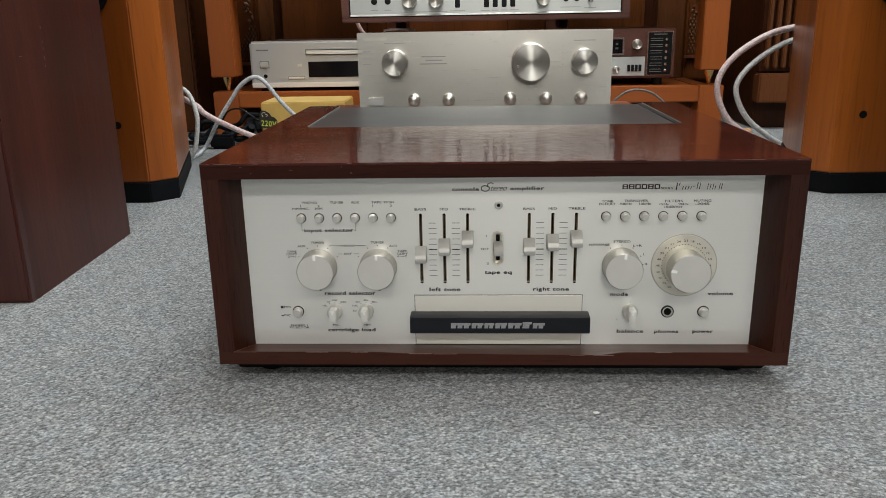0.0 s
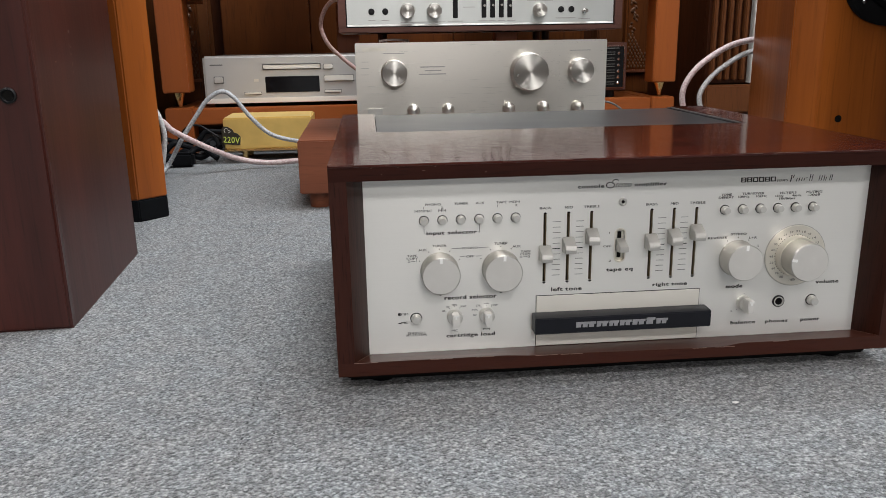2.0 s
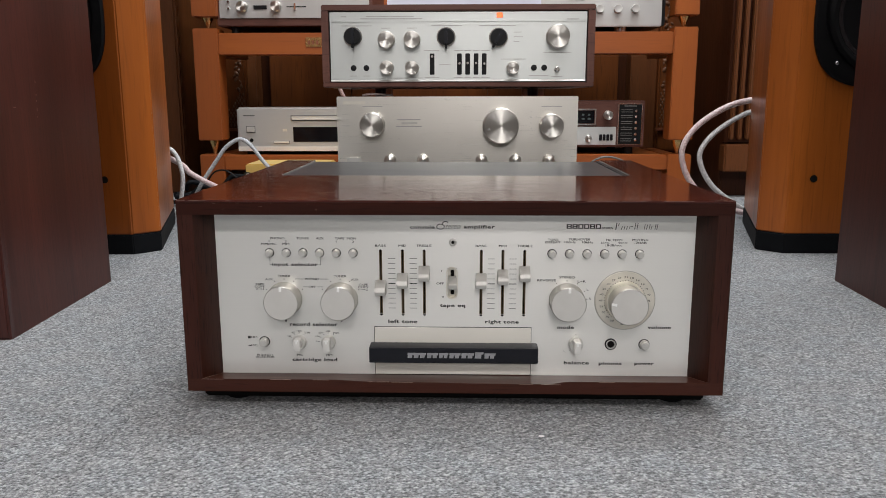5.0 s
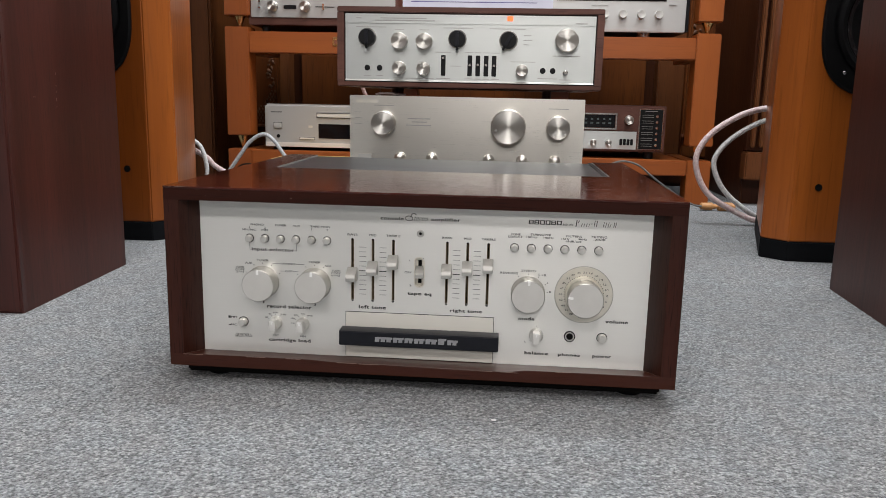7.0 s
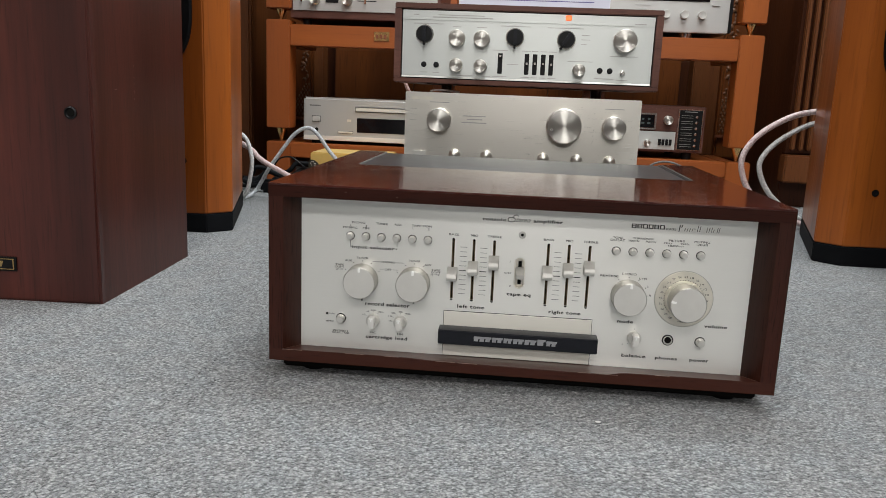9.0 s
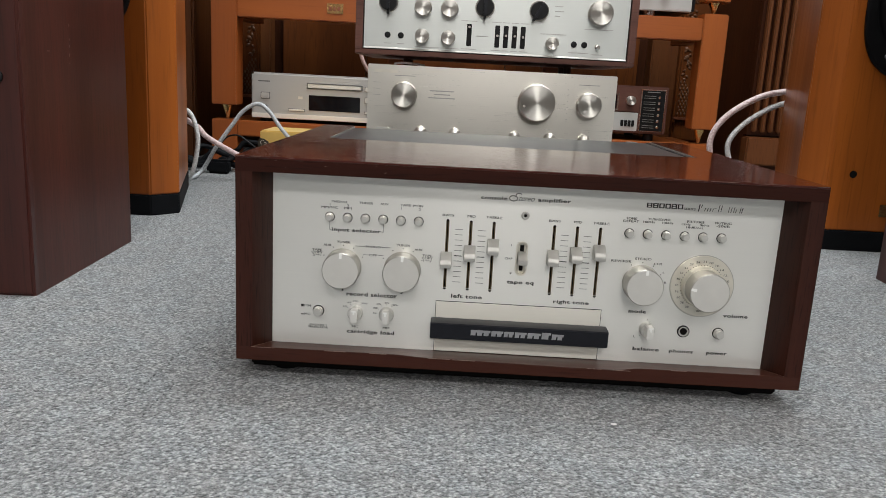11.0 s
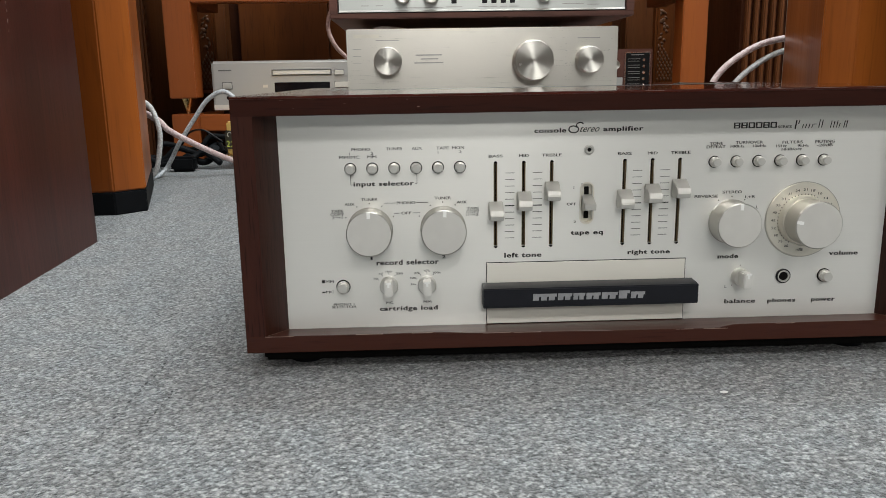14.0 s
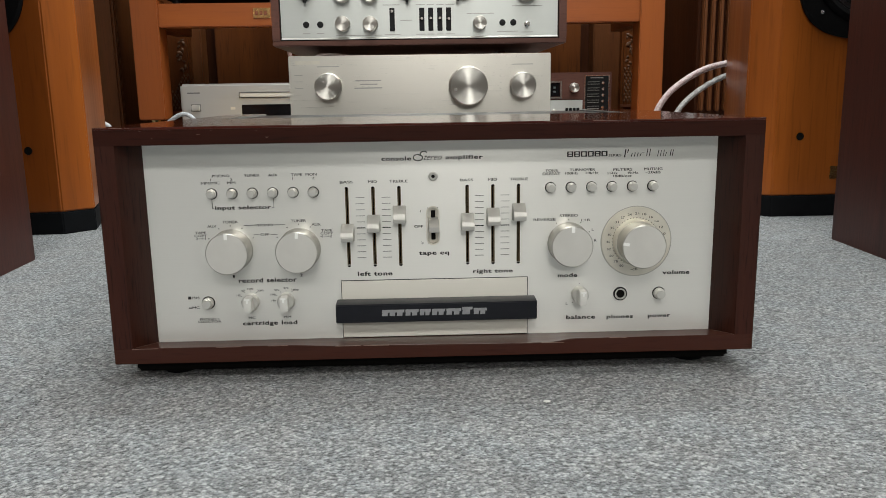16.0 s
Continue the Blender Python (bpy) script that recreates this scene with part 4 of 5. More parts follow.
# maker's series mark: plain blocks and slanting strokes
for k in range(6):
    x = 0.0982 + k * 0.00505
    gaps = {(1, 1)} if k in (2, 3, 5) else {(1, 1), (1, 3)}
    block = part("badge_block", grid_board((x, x + 0.0010, x + 0.0034, x + 0.0044), (0.1611, 0.1618, 0.1643, 0.1650) if k in (2, 3, 5) else (0.1611, 0.1617, 0.1627, 0.1634, 0.1644, 0.1650), 0.0, 0.0003, gaps), M_INK, face)
    block.rotation_euler, block.location = (radians(90), 0, 0), (0, PY, 0)
for x, z0, z1, w in ((0.1402, 0.1600, 0.1660, 0.0008), (0.1424, 0.1634, 0.1660, 0.0006), (0.1452, 0.1604, 0.1632, 0.0005), (0.1474, 0.1604, 0.1634, 0.0005), (0.1496, 0.1604, 0.1634, 0.0005), (0.1518, 0.1606, 0.1632, 0.0004), (0.1566, 0.1606, 0.1662, 0.0005), (0.1586, 0.1606, 0.1660, 0.0005), (0.1648, 0.1604, 0.1652, 0.0004), (0.1668, 0.1604, 0.1648, 0.0004), (0.1690, 0.1604, 0.1652, 0.0004), (0.1706, 0.1604, 0.1634, 0.0004), (0.1740, 0.1604, 0.1652, 0.0005), (0.1756, 0.1604, 0.1652, 0.0005)):
    bar(x, x + w, z0, z1, PY, M_INK, face, "badge_block", lean=0.0008)
bar(0.1534, 0.1552, 0.1629, 0.1633, PY, M_INK, face, "badge_block")

# ---- dark brown loudspeakers beside the amplifier ----


def brown_speaker(at, turn, side, label):
    """A tall box loudspeaker; its inner front bottom corner is at the origin, side -1 or 1 is where the box lies."""
    t = thing("box_loudspeaker", label, "loudspeaker", at, turn, "dark brown loudspeakers")
    x0, x1 = sorted((0.0, side * 0.36))
    # the top is unseen; its height is set so the box blocks lamplight
    part("cabinet", box(B(), x0, x1, 0.0101, 0.292, 0.0, 1.2), M_BROWN, t)
    bm = box(B(), x0, x1, 0.0, 0.0100, 0.0, 1.2)
    rim = [e for e in bm.edges if all(v.co.y < 0.001 for v in e.verts)]
    bmesh.ops.bevel(bm, geom=rim, offset=0.003, segments=3, affect="EDGES", clamp_overlap=True)
    part("front_baffle", bm, M_BROWN_FRONT, t, "red-brown streaked front")
    peg = part("grille_socket", lathe(B(), [(0.0075, 0.0), (0.0075, -0.002), (0.0058, -0.0026), (0.0046, -0.001)], seg=24), M_BLACK, t, at=(side * 0.026, 0, 0.234))
    part("socket_hole", lathe(B(), [(0.0044, 0.0), (0.0044, -0.0014)], seg=20), M_DARK, peg)
    again(peg, (side * 0.334, 0, 0.234))
    badge = part("badge_plate", box(B(), side * 0.1785 - 0.075, side * 0.1785 + 0.075, -0.0022, 0.0, 0.038, 0.056, 0.0005), M_BLACK, t, "black badge with gold outline")
    o = part("badge_outline", grid_board((side * 0.1785 - 0.072, side * 0.1785 - 0.0705, side * 0.1785 + 0.0705, side * 0.1785 + 0.072), (0.0402, 0.0412, 0.0528, 0.0538), 0.0, 0.0006, {(1, 1)}), M_BRASS, badge)
    o.rotation_euler, o.location = (radians(90), 0, 0), (0, -0.0022, 0)
    for k in range(6):
        bar(side * 0.1785 - 0.062 + k * 0.021, side * 0.1785 - 0.062 + k * 0.021 + 0.013, 0.0432, 0.0508, -0.0022, M_BRASS, badge, "badge_block", 0.003)
    bm = B()
    for x, z, l in ((0.0, 0.291, 0.003), (0.0, 0.276, 0.002), (0.0, 0.268, 0.0025), (0.0, 0.257, 0.004), (0.0, 0.249, 0.002)):
        xs_ = -side * 0.0003
        box(bm, *sorted((xs_, xs_ + side * 0.0006)), 0.115 + (z - 0.25) * 0.05, 0.1157 + (z - 0.25) * 0.05, z, z + l)
    box(bm, *sorted((-side * 0.0003, side * 0.0003)), 0.06, 0.066, 0.262, 0.2628)
    tagged(part("scratching", bm, M_SCUFF_GLINT, t), kind="stuff")
    return t


brown_speaker((-0.5085, 0.193, 0), 2.6, -1, "tall dark brown box loudspeaker with badge on the carpet")
brown_speaker((0.5570, 0.212, 0), -3.3, 1, "tall dark brown box loudspeaker standing on the carpet")

# ---- cherry tower loudspeakers ----


def flange(half, hole, seg=96):
    """A rounded square ring about the y axis with a round hole."""
    bm = B()
    loops = []
    for size, d, square in ((half, 0.0, True), (half, -0.004, True), (half - 0.003, -0.007, True), (hole + 0.006, -0.0085, False), (hole, -0.005, False)):
        loop = []
        for i in range(seg):
            a = 2 * math.pi * i / seg
            c, s = math.cos(a), math.sin(a)
            r = size / (abs(c) ** 2.8 + abs(s) ** 2.8) ** (1 / 2.8) if square else size
            loop.append(bm.verts.new((r * c, d, r * s)))
        loops.append(loop)
    for p, q in zip(loops, loops[1:]):
        for i in range(seg):
            bm.faces.new((p[i], p[(i + 1) % seg], q[(i + 1) % seg], q[i]))
    bm.faces.new(loops[0]), bm.faces.new(loops[-1])
    bmesh.ops.recalc_face_normals(bm, faces=bm.faces)
    return bm


def tower(side, label):
    t = thing("tower_loudspeaker", label, "loudspeaker", (-0.712, -0.022, 0) if side < 0 else (0.722, 0.0, 0), 0, "cherry tower loudspeakers")
    plan = [(-0.141, 0.712), (0.141, 0.712), (0.177, 0.75), (0.09, 1.055), (-0.09, 1.055), (-0.177, 0.75)]
    part("cabinet", prism(B(), plan, 0.0352, 1.0, 0.002), M_CHERRY, t)
    foot = [(x * 1.004, y + (-0.002 if y < 0.8 else 0.002)) for x, y in plan]
    part("plinth", prism(B(), foot, 0.0, 0.035, 0.0015), M_RUBBER, t, "black base plinth")
    w = part("woofer", flange(0.122, 0.101), M_FLANGE, t, "black woofer with a rounded square flange", at=(0, 0.712, 0.409))
    part("surround", lathe(B(), [(0.103, -0.003), (0.1, -0.010), (0.094, -0.0125), (0.087, -0.010), (0.084, -0.003)], seg=64), M_FLANGE, w)
    part("cone", lathe(B(), [(0.0845, -0.004), (0.084, -0.0055), (0.07, -0.0045), (0.03, -0.003)], seg=56), M_CONE, w)
    part("dust_cap", lathe(B(), [(0.035, -0.003), (0.033, -0.010), (0.025, -0.016), (0.012, -0.0195), (0.003, -0.0205)], seg=40), M_DUST, w, "shiny silver dust cap")
    scr = part("screw", lathe(B(), [(0.003, 0.0), (0.003, -0.0014), (0.002, -0.0022)], seg=14), M_DUST, w, at=(0.081, -0.0068, 0.081))
    for sx, sz in ((-1, 1), (1, -1), (-1, -1)):
        again(scr, (sx * 0.081, -0.0068, sz * 0.081))
    hole = part("grille_socket", lathe(B(), [(0.0062, 0.001), (0.0062, -0.0008), (0.0048, -0.0008)], seg=20), M_DARK, t, at=(-side * 0.099, 0.712, 0.1325))
    again(hole, (side * 0.099, 0.712, 0.1325))
    part("maker_plate", box(B(), -0.045, 0.045, 0.7105, 0.712, 0.062, 0.083, 0.0004), M_BRASS, t, "small brass plate")
    return t


tower(-1, "orange cherry tower loudspeaker with chamfered edges and black plinth")
tower(1, "orange cherry tower loudspeaker with black woofer and plinth")

# ---- stack of amplifiers ----
stand = thing("amplifier_stand", "low brown wooden stand on small feet", "stand")
part("slab", box(B(), -0.317, 0.317, 0.735, 1.12, 0.027, 0.118, 0.002), M_STAND, stand)
for fx in (-0.285, 0.285):
    for fy in (0.77, 1.08):
        part("foot", lathe(B(), [(0.018, 0.0), (0.02, 0.027)], axis="z", seg=18), M_STAND, stand, at=(fx, fy, 0))


def rounded_knob(name, r, out, material, parent, at, label="", mark=None, seg=40):
    k = part(name, lathe(B(), [(r, 0.0), (r, -0.003), (r * 0.985, -0.0035), (r * 0.965, -out + 0.0012), (r * 0.93, -out), (r * 0.02, -out + 0.0006)], seg=seg), material, parent, label, at=at)
    if mark is not None:
        a = radians(mark)
        part("index_mark", lathe(B(), [(0.0022, 0.0), (0.0022, -0.0006)], seg=12), M_RIM, k, at=(r * 0.72 * math.cos(a), -out + 0.0004, r * 0.72 * math.sin(a)))
    return k


sa = thing("integrated_amplifier", "champagne silver integrated amplifier with large spun knobs on a wooden stand", "amplifier")
SY = 0.761
part("body", box(B(), -0.208, 0.212, SY + 0.008, 1.12, 0.130, 0.270, 0.002), M_SILVER2, sa)
sface = part("faceplate", box(B(), -0.2142, 0.2178, SY, SY + 0.0075, 0.124, 0.2742, 0.0012), M_SILVER, sa, "brushed champagne aluminium faceplate")
for x in (-0.18, 0.18):
    for y in (0.80, 1.08):
        part("foot", lathe(B(), [(0.02, 0.0), (0.022, 0.012)], axis="z", seg=20), M_RUBBER, sa, at=(x, y, 0.118))
rounded_knob("knob", 0.0222, 0.020, M_SPUN, sa, (-0.150, SY, 0.2245), "spun metal knob")
rounded_knob("volume_knob", 0.0320, 0.024, M_SPUN, sa, (0.080, SY, 0.2225), "large spun metal volume knob", 195)
rounded_knob("knob", 0.0214, 0.020, M_SPUN, sa, (0.1705, SY, 0.2225), "spun metal knob")
for x in (-0.119, -0.0595, 0.046, 0.107, 0.167):
    bm = lathe(B(), [(0.0105, 0.0), (0.0108, -0.003), (0.0104, -0.008), (0.0094, -0.0125), (0.0066, -0.0162), (0.0025, -0.0180)], seg=28)
    part("small_knob", bm, M_SPUN_SMALL, sa, "small domed metal knob", at=(x, SY - 0.0005, 0.1615))
part("power_switch", box(B(), -0.197, -0.172, SY - 0.008, SY, 0.1525, 0.1665, 0.0012), M_BTN, sa)
bar(-0.203, -0.163, 0.2605, 0.2660, SY, M_DISC, sface, "badge_block")
for x0, x1, z in ((-0.106, -0.064, 0.2335), (-0.098, -0.070, 0.2275), (-0.108, -0.062, 0.2215)):
    bar(x0, x1, z - 0.0009, z + 0.0009, SY, M_FAINT, sface)
for k in range(3):
    bar(-0.205, -0.192, 0.2438 - 0.0105 * k - 0.0006, 0.2438 - 0.0105 * k, SY, M_FAINT, sface)
for k in range(6):
    bar(0.1335, 0.1355, 0.2480 - 0.0102 * k - 0.0006, 0.2480 - 0.0102 * k, SY, M_FAINT, sface)
for x in (-0.150, 0.1705):
    bar(x - 0.018, x + 0.018, 0.2560, 0.2572, SY, M_FAINT, sface)

ua = thing("wood_cased_amplifier", "silver-faced amplifier in a walnut case stacked on another", "amplifier")
UY, UX0, UX1, UZ0, UZ1 = 0.772, -0.2395, 0.2455, 0.2905, 0.4335
part("top_board", box(B(), UX0, UX1, UY, 1.10, UZ1 - 0.0105, UZ1, 0.0015), M_WALNUT, ua)
part("bottom_board", box(B(), UX0, UX1, UY, 1.10, UZ0, UZ0 + 0.0085, 0.0015), M_WALNUT, ua)
for x0, x1 in ((UX0, UX0 + 0.0125), (UX1 - 0.0125, UX1)):
    part("side_board", box(B(), x0, x1, UY + 0.0005, 1.10, UZ0 + 0.0085, UZ1 - 0.0105), M_WALNUT, ua)
uface = part("faceplate", box(B(), UX0 + 0.0145, UX1 - 0.0145, UY + 0.004, UY + 0.008, UZ0 + 0.0105, UZ1 - 0.0125, 0.0006), M_SILVER2, ua, "brushed silver faceplate")
part("surround", box(B(), UX0 + 0.0125, UX1 - 0.0125, UY + 0.0085, UY + 0.012, UZ0 + 0.0085, UZ1 - 0.0105), M_BLACK, ua)
part("bright_edge", profile(B(), [(UY + 0.0042, UZ0 + 0.0136), (UY + 0.0012, UZ0 + 0.0108), (UY + 0.0012, UZ0 + 0.0102), (UY + 0.0042, UZ0 + 0.0102)], UX0 + 0.0145, UX1 - 0.0145), M_CAP, ua, "bright chamfered lower edge")
part("header_strip", box(B(), UX0 + 0.0145, UX1 - 0.0145, UY + 0.0028, UY + 0.004, 0.4040, UZ1 - 0.0125, 0.0005), M_SILVER2, ua)
FYU = UY + 0.004
for x, z, tail in ((-0.184, 0.3790, 270), (-0.018, 0.3780, 270), (0.075, 0.3770, 240)):
    k = part("selector_knob", lathe(B(), [(0.0150, 0.0), (0.0150, -0.010), (0.0138, -0.0125), (0.002, -0.0125)], seg=36), M_BLACK, ua, "black pointer knob", at=(x, FYU, z))
    a = radians(tail)
    bm = box(B(), 0.006, 0.0205, -0.0135, -0.002, -0.0022, 0.0022, 0.0008)
    bmesh.ops.rotate(bm, verts=bm.verts, cent=(0, 0, 0), matrix=Matrix.Rotation(-a, 3, "Y"))
    part("pointer", bm, M_BLACK, k)
    bm = box(B(), -0.0132, 0.0132, -0.0175, -0.012, -0.0030, 0.0030, 0.0012)
    bmesh.ops.rotate(bm, verts=bm.verts, cent=(0, 0, 0), matrix=Matrix.Rotation(-a, 3, "Y"))
    part("grip_fin", bm, M_HANDLE, k)
    part("collar", lathe(B(), [(0.0168, 0.0), (0.0168, -0.0015)], seg=36), M_RIM, k)
for x, z, r in ((-0.124, 0.3730, 0.0150), (-0.0785, 0.3730, 0.0150), (-0.124, 0.3250, 0.0122), (-0.079, 0.3245, 0.0122), (0.101, 0.3240, 0.0110), (0.180, 0.3780, 0.0208)):
    rounded_knob("knob", r, 0.017, M_SPUN, ua, (x, FYU, z), "spun metal knob")
for x in (-0.184, -0.161, 0.139, 0.157):
    part("socket", lathe(B(), [(0.0052, 0.0), (0.0052, -0.0012), (0.0042, -0.0014)], seg=20), M_BLACK, ua, at=(x, FYU, 0.3245))
part("toggle_switch", lathe(B(), [(0.0050, 0.0), (0.0045, -0.003), (0.0024, -0.004), (0.0030, -0.014)], seg=16), M_RIM, ua, at=(0.180, FYU, 0.3215))
for x, zk in ((-0.043, 0.3440), (0.0058, 0.3320), (0.0205, 0.3325), (0.0355, 0.3325), (0.0500, 0.3315)):
    s = part("lever_switch", box(B(), x - 0.0042, x + 0.0042, FYU - 0.0012, FYU, 0.3125, 0.3495, 0.0012), M_BLACK, ua)
    part("lever", lathe(B(), [(0.0026, 0.0), (0.0022, -0.007)], seg=12), M_RIM, s, at=(x, FYU - 0.001, zk))
part("indicator_lamp", box(B(), 0.0710, 0.0822, FYU - 0.0022, FYU, 0.4105, 0.4200, 0.001), M_ORANGE, ua, "glowing orange power lamp")
for x0, x1, z in ((-0.160, -0.075, 0.4135), (-0.170, -0.060, 0.4095), (-0.205, -0.195, 0.4130), (0.195, 0.216, 0.4080)):
    bar(x0, x1, z - 0.0007, z + 0.0007, FYU - 0.0013, M_FAINT, uface)
for x0, x1, z in ((-0.205, -0.150, 0.3975), (-0.133, -0.117, 0.3935), (-0.088, -0.070, 0.3935), (-0.044, 0.010, 0.3975), (0.040, 0.105, 0.3972), (0.155, 0.205, 0.3510), (0.080, 0.125, 0.3395), (-0.058, -0.030, 0.3545), (-0.056, -0.030, 0.3075), (-0.004, 0.012, 0.3545), (0.014, 0.026, 0.3545), (0.030, 0.042, 0.3545), (0.045, 0.060, 0.3545), (-0.004, 0.012, 0.3075), (0.014, 0.026, 0.3075), (0.030, 0.042, 0.3075), (0.045, 0.060, 0.3075), (-0.190, -0.178, 0.3105), (-0.167, -0.155, 0.3105), (-0.136, -0.060, 0.3068), (0.130, 0.165, 0.3105), (0.170, 0.190, 0.3090), (0.102, 0.116, 0.3860), (0.102, 0.118, 0.3780), (0.102, 0.112, 0.3700), (-0.030, -0.010, 0.3300)):
    bar(x0, x1, z - 0.0006, z + 0.0006, FYU, M_FAINT, uface)
for x in (-0.16, 0.16):
    for y in (0.98, 1.06):
        part("foot", lathe(B(), [(0.007, 0.0), (0.008, 0.0165)], axis="z", seg=16), M_WALNUT, ua, at=(x, y, 0.2742))
bm = tube(B(), [(-0.172, 0.80, 0.2765), (-0.160, 0.80, 0.2785), (-0.140, 0.81, 0.2785), (-0.12, 0.83, 0.2765)], 0.002)
single("patch_cable", bm, M_PINK, "pale pink cable lying between two stacked amplifiers", "cable")

sign = thing("price_card", "white card with violet print standing on the upper amplifier", "sign")
crd = part("card", box(B(), -0.128, 0.156, 0.840, 0.843, 0.4340, 0.58, 0.0005), M_PAPER, sign)
part("card_foot", box(B(), -0.128, 0.156, 0.843, 0.90, 0.4338, 0.4362, 0.0005), M_PAPER, sign)
for k, (x0, x1) in enumerate(((-0.100, -0.055), (-0.045, -0.005), (0.005, 0.060), (0.070, 0.120))):
    bar(x0, x1, 0.456, 0.470, 0.840, M_VIOLET, crd)
bar(-0.112, 0.126, 0.4500, 0.4512, 0.840, M_VIOLET, crd)

single("power_cable", tube(B(), [(-0.20, 1.11, 0.36), (-0.262, 1.25, 0.365), (-0.292, 1.3, 0.322), (-0.281, 1.3, 0.277), (-0.25, 1.3, 0.243), (-0.20, 1.26, 0.205), (-0.12, 1.2, 0.16), (-0.08, 1.125, 0.17)], 0.0048), M_ROSE, "pale brown-pink power cable looping behind the stack", "cable")

# ---- equipment rack ----
rack = thing("equipment_rack", "red cherry equipment rack with square posts on brass spikes", "rack")
RY, PL, PR = 1.468, (-0.703, -0.636), (0.570, 0.633)
BACK = 1.88
for x0, x1, y in ((*PL, RY), (*PR, RY), (-0.27, -0.205, BACK - 0.065), (0.205, 0.27, BACK - 0.065)):
    for z0, z1 in ((0.0, 0.120), (0.158, 0.453), (0.482, 0.80)):
        part("post", box(B(), x0, x1, y, y + 0.065, z0, z1, 0.0025), M_RACK, rack)
    for z0, z1 in ((0.120, 0.158), (0.453, 0.482)):
        xm, h = (x0 + x1) / 2, z1 - z0
        part("spike", lathe(B(), [(0.004, 0.0), (0.006, h * 0.3), (0.012, h * 0.75), (0.015, h)], axis="z", seg=18), M_BRASS, rack, "brass spike", at=(xm, y + 0.033, z0))
for z0, z1 in ((0.077, 0.1175), (0.384, 0.4415)):
    part("cross_rail", box(B(), PL[1], PR[0], RY + 0.004, RY + 0.049, z0, z1, 0.0025), M_RACK_X, rack)
    part("shelf", box(B(), PL[1] + 0.001, PR[0] - 0.001, RY + 0.05, BACK - 0.056, z1 - 0.022, z1 - 0.001), M_RACK_X, rack)
    for x0, x1 in (PL, PR):
        part("side_rail", box(B(), x0 + 0.012, x1 - 0.012, RY + 0.066, BACK - 0.066, z0 + 0.003, z1 - 0.003), M_RACK, rack)
plate = part("maker_plate", box(B(), -0.402, -0.360, RY + 0.0022, RY + 0.004, 0.404, 0.429, 0.0005), M_BRASS, rack, "small brass plate")
part("maker_plate", box(B(), 0.283, 0.325, RY + 0.0022, RY + 0.004, 0.400, 0.425, 0.0005), M_BRASS, rack, "small brass plate")
for k in range(3):
    bar(-0.397 + k * 0.011, -0.390 + k * 0.011, 0.411, 0.421, RY + 0.0022, M_STAND, plate, "badge_block")

# ---- things on the rack ----
cd = thing("cd_player", "pale silver disc player with a dark display on the rack's base", "cd player")
CY, CX0, CX1, CZ0, CZ1 = 1.502, -0.606, -0.172, 0.1265, 0.2468
part("body", box(B(), CX0 + 0.004, CX1 - 0.004, CY + 0.0125, 1.84, CZ0 + 0.003, CZ1 - 0.002), M_DECK, cd)
cface = part("faceplate", box(B(), CX0, CX1, CY, CY + 0.012, CZ0, CZ1, 0.0055, 3), M_DECK, cd, "pale silver faceplate")
part("lower_lip", box(B(), CX0 + 0.002, CX1 - 0.002, CY - 0.003, CY - 0.0002, CZ0 + 0.0005, 0.1400, 0.001), M_LID, cd, "cream metal lower lip")
part("disc_tray", box(B(), -0.455, -0.309, CY - 0.0035, CY, 0.2105, 0.2235, 0.003), M_LID, cd)
part("tray_gap", box(B(), -0.4565, -0.3075, CY - 0.0006, CY, 0.2095, 0.2245), M_GREY_INK, cd)
part("display", box(B(), -0.451, -0.313, CY - 0.0012, CY, 0.1525, 0.1930, 0.0008), M_GLASS, cd, "dark display window")
part("standby_button", box(B(), -0.579, -0.557, CY - 0.004, CY, 0.179, 0.194, 0.0015), M_BTN, cd)
part("button_gap", box(B(), -0.5805, -0.5555, CY - 0.0006, CY, 0.1775, 0.1955), M_GREY_INK, cd)
part("socket", lathe(B(), [(0.005, 0.0), (0.005, -0.001), (0.004, -0.001)], seg=18), M_DARK, cd, at=(-0.567, CY, 0.157))
for x0, x1, z0, z1 in ((-0.300, -0.277, 0.2100, 0.2210), (-0.300, -0.225, 0.1790, 0.1930), (-0.300, -0.258, 0.1500, 0.1555), (-0.505, -0.463, 0.1490, 0.1540), (-0.215, -0.190, 0.1790, 0.1930)):
    part("button", box(B(), x0, x1, CY - 0.0035, CY, z0, z1, 0.001), M_LID, cd)
    part("button_gap", box(B(), x0 - 0.0012, x1 + 0.0012, CY - 0.0004, CY, z0 - 0.0012, z1 + 0.0012), M_GREY_INK, cd)
bar(-0.588, -0.556, 0.2225, 0.2255, CY, M_GREY_INK, cface)
bar(-0.480, -0.468, 0.1810, 0.1880, CY, M_DISC, cface)
for x in (-0.57, -0.21):
    for y in (1.54, 1.79):
        part("foot", lathe(B(), [(0.02, 0.0), (0.021, 0.010)], axis="z", seg=18), M_BLACK, cd, at=(x, y, 0.1165))

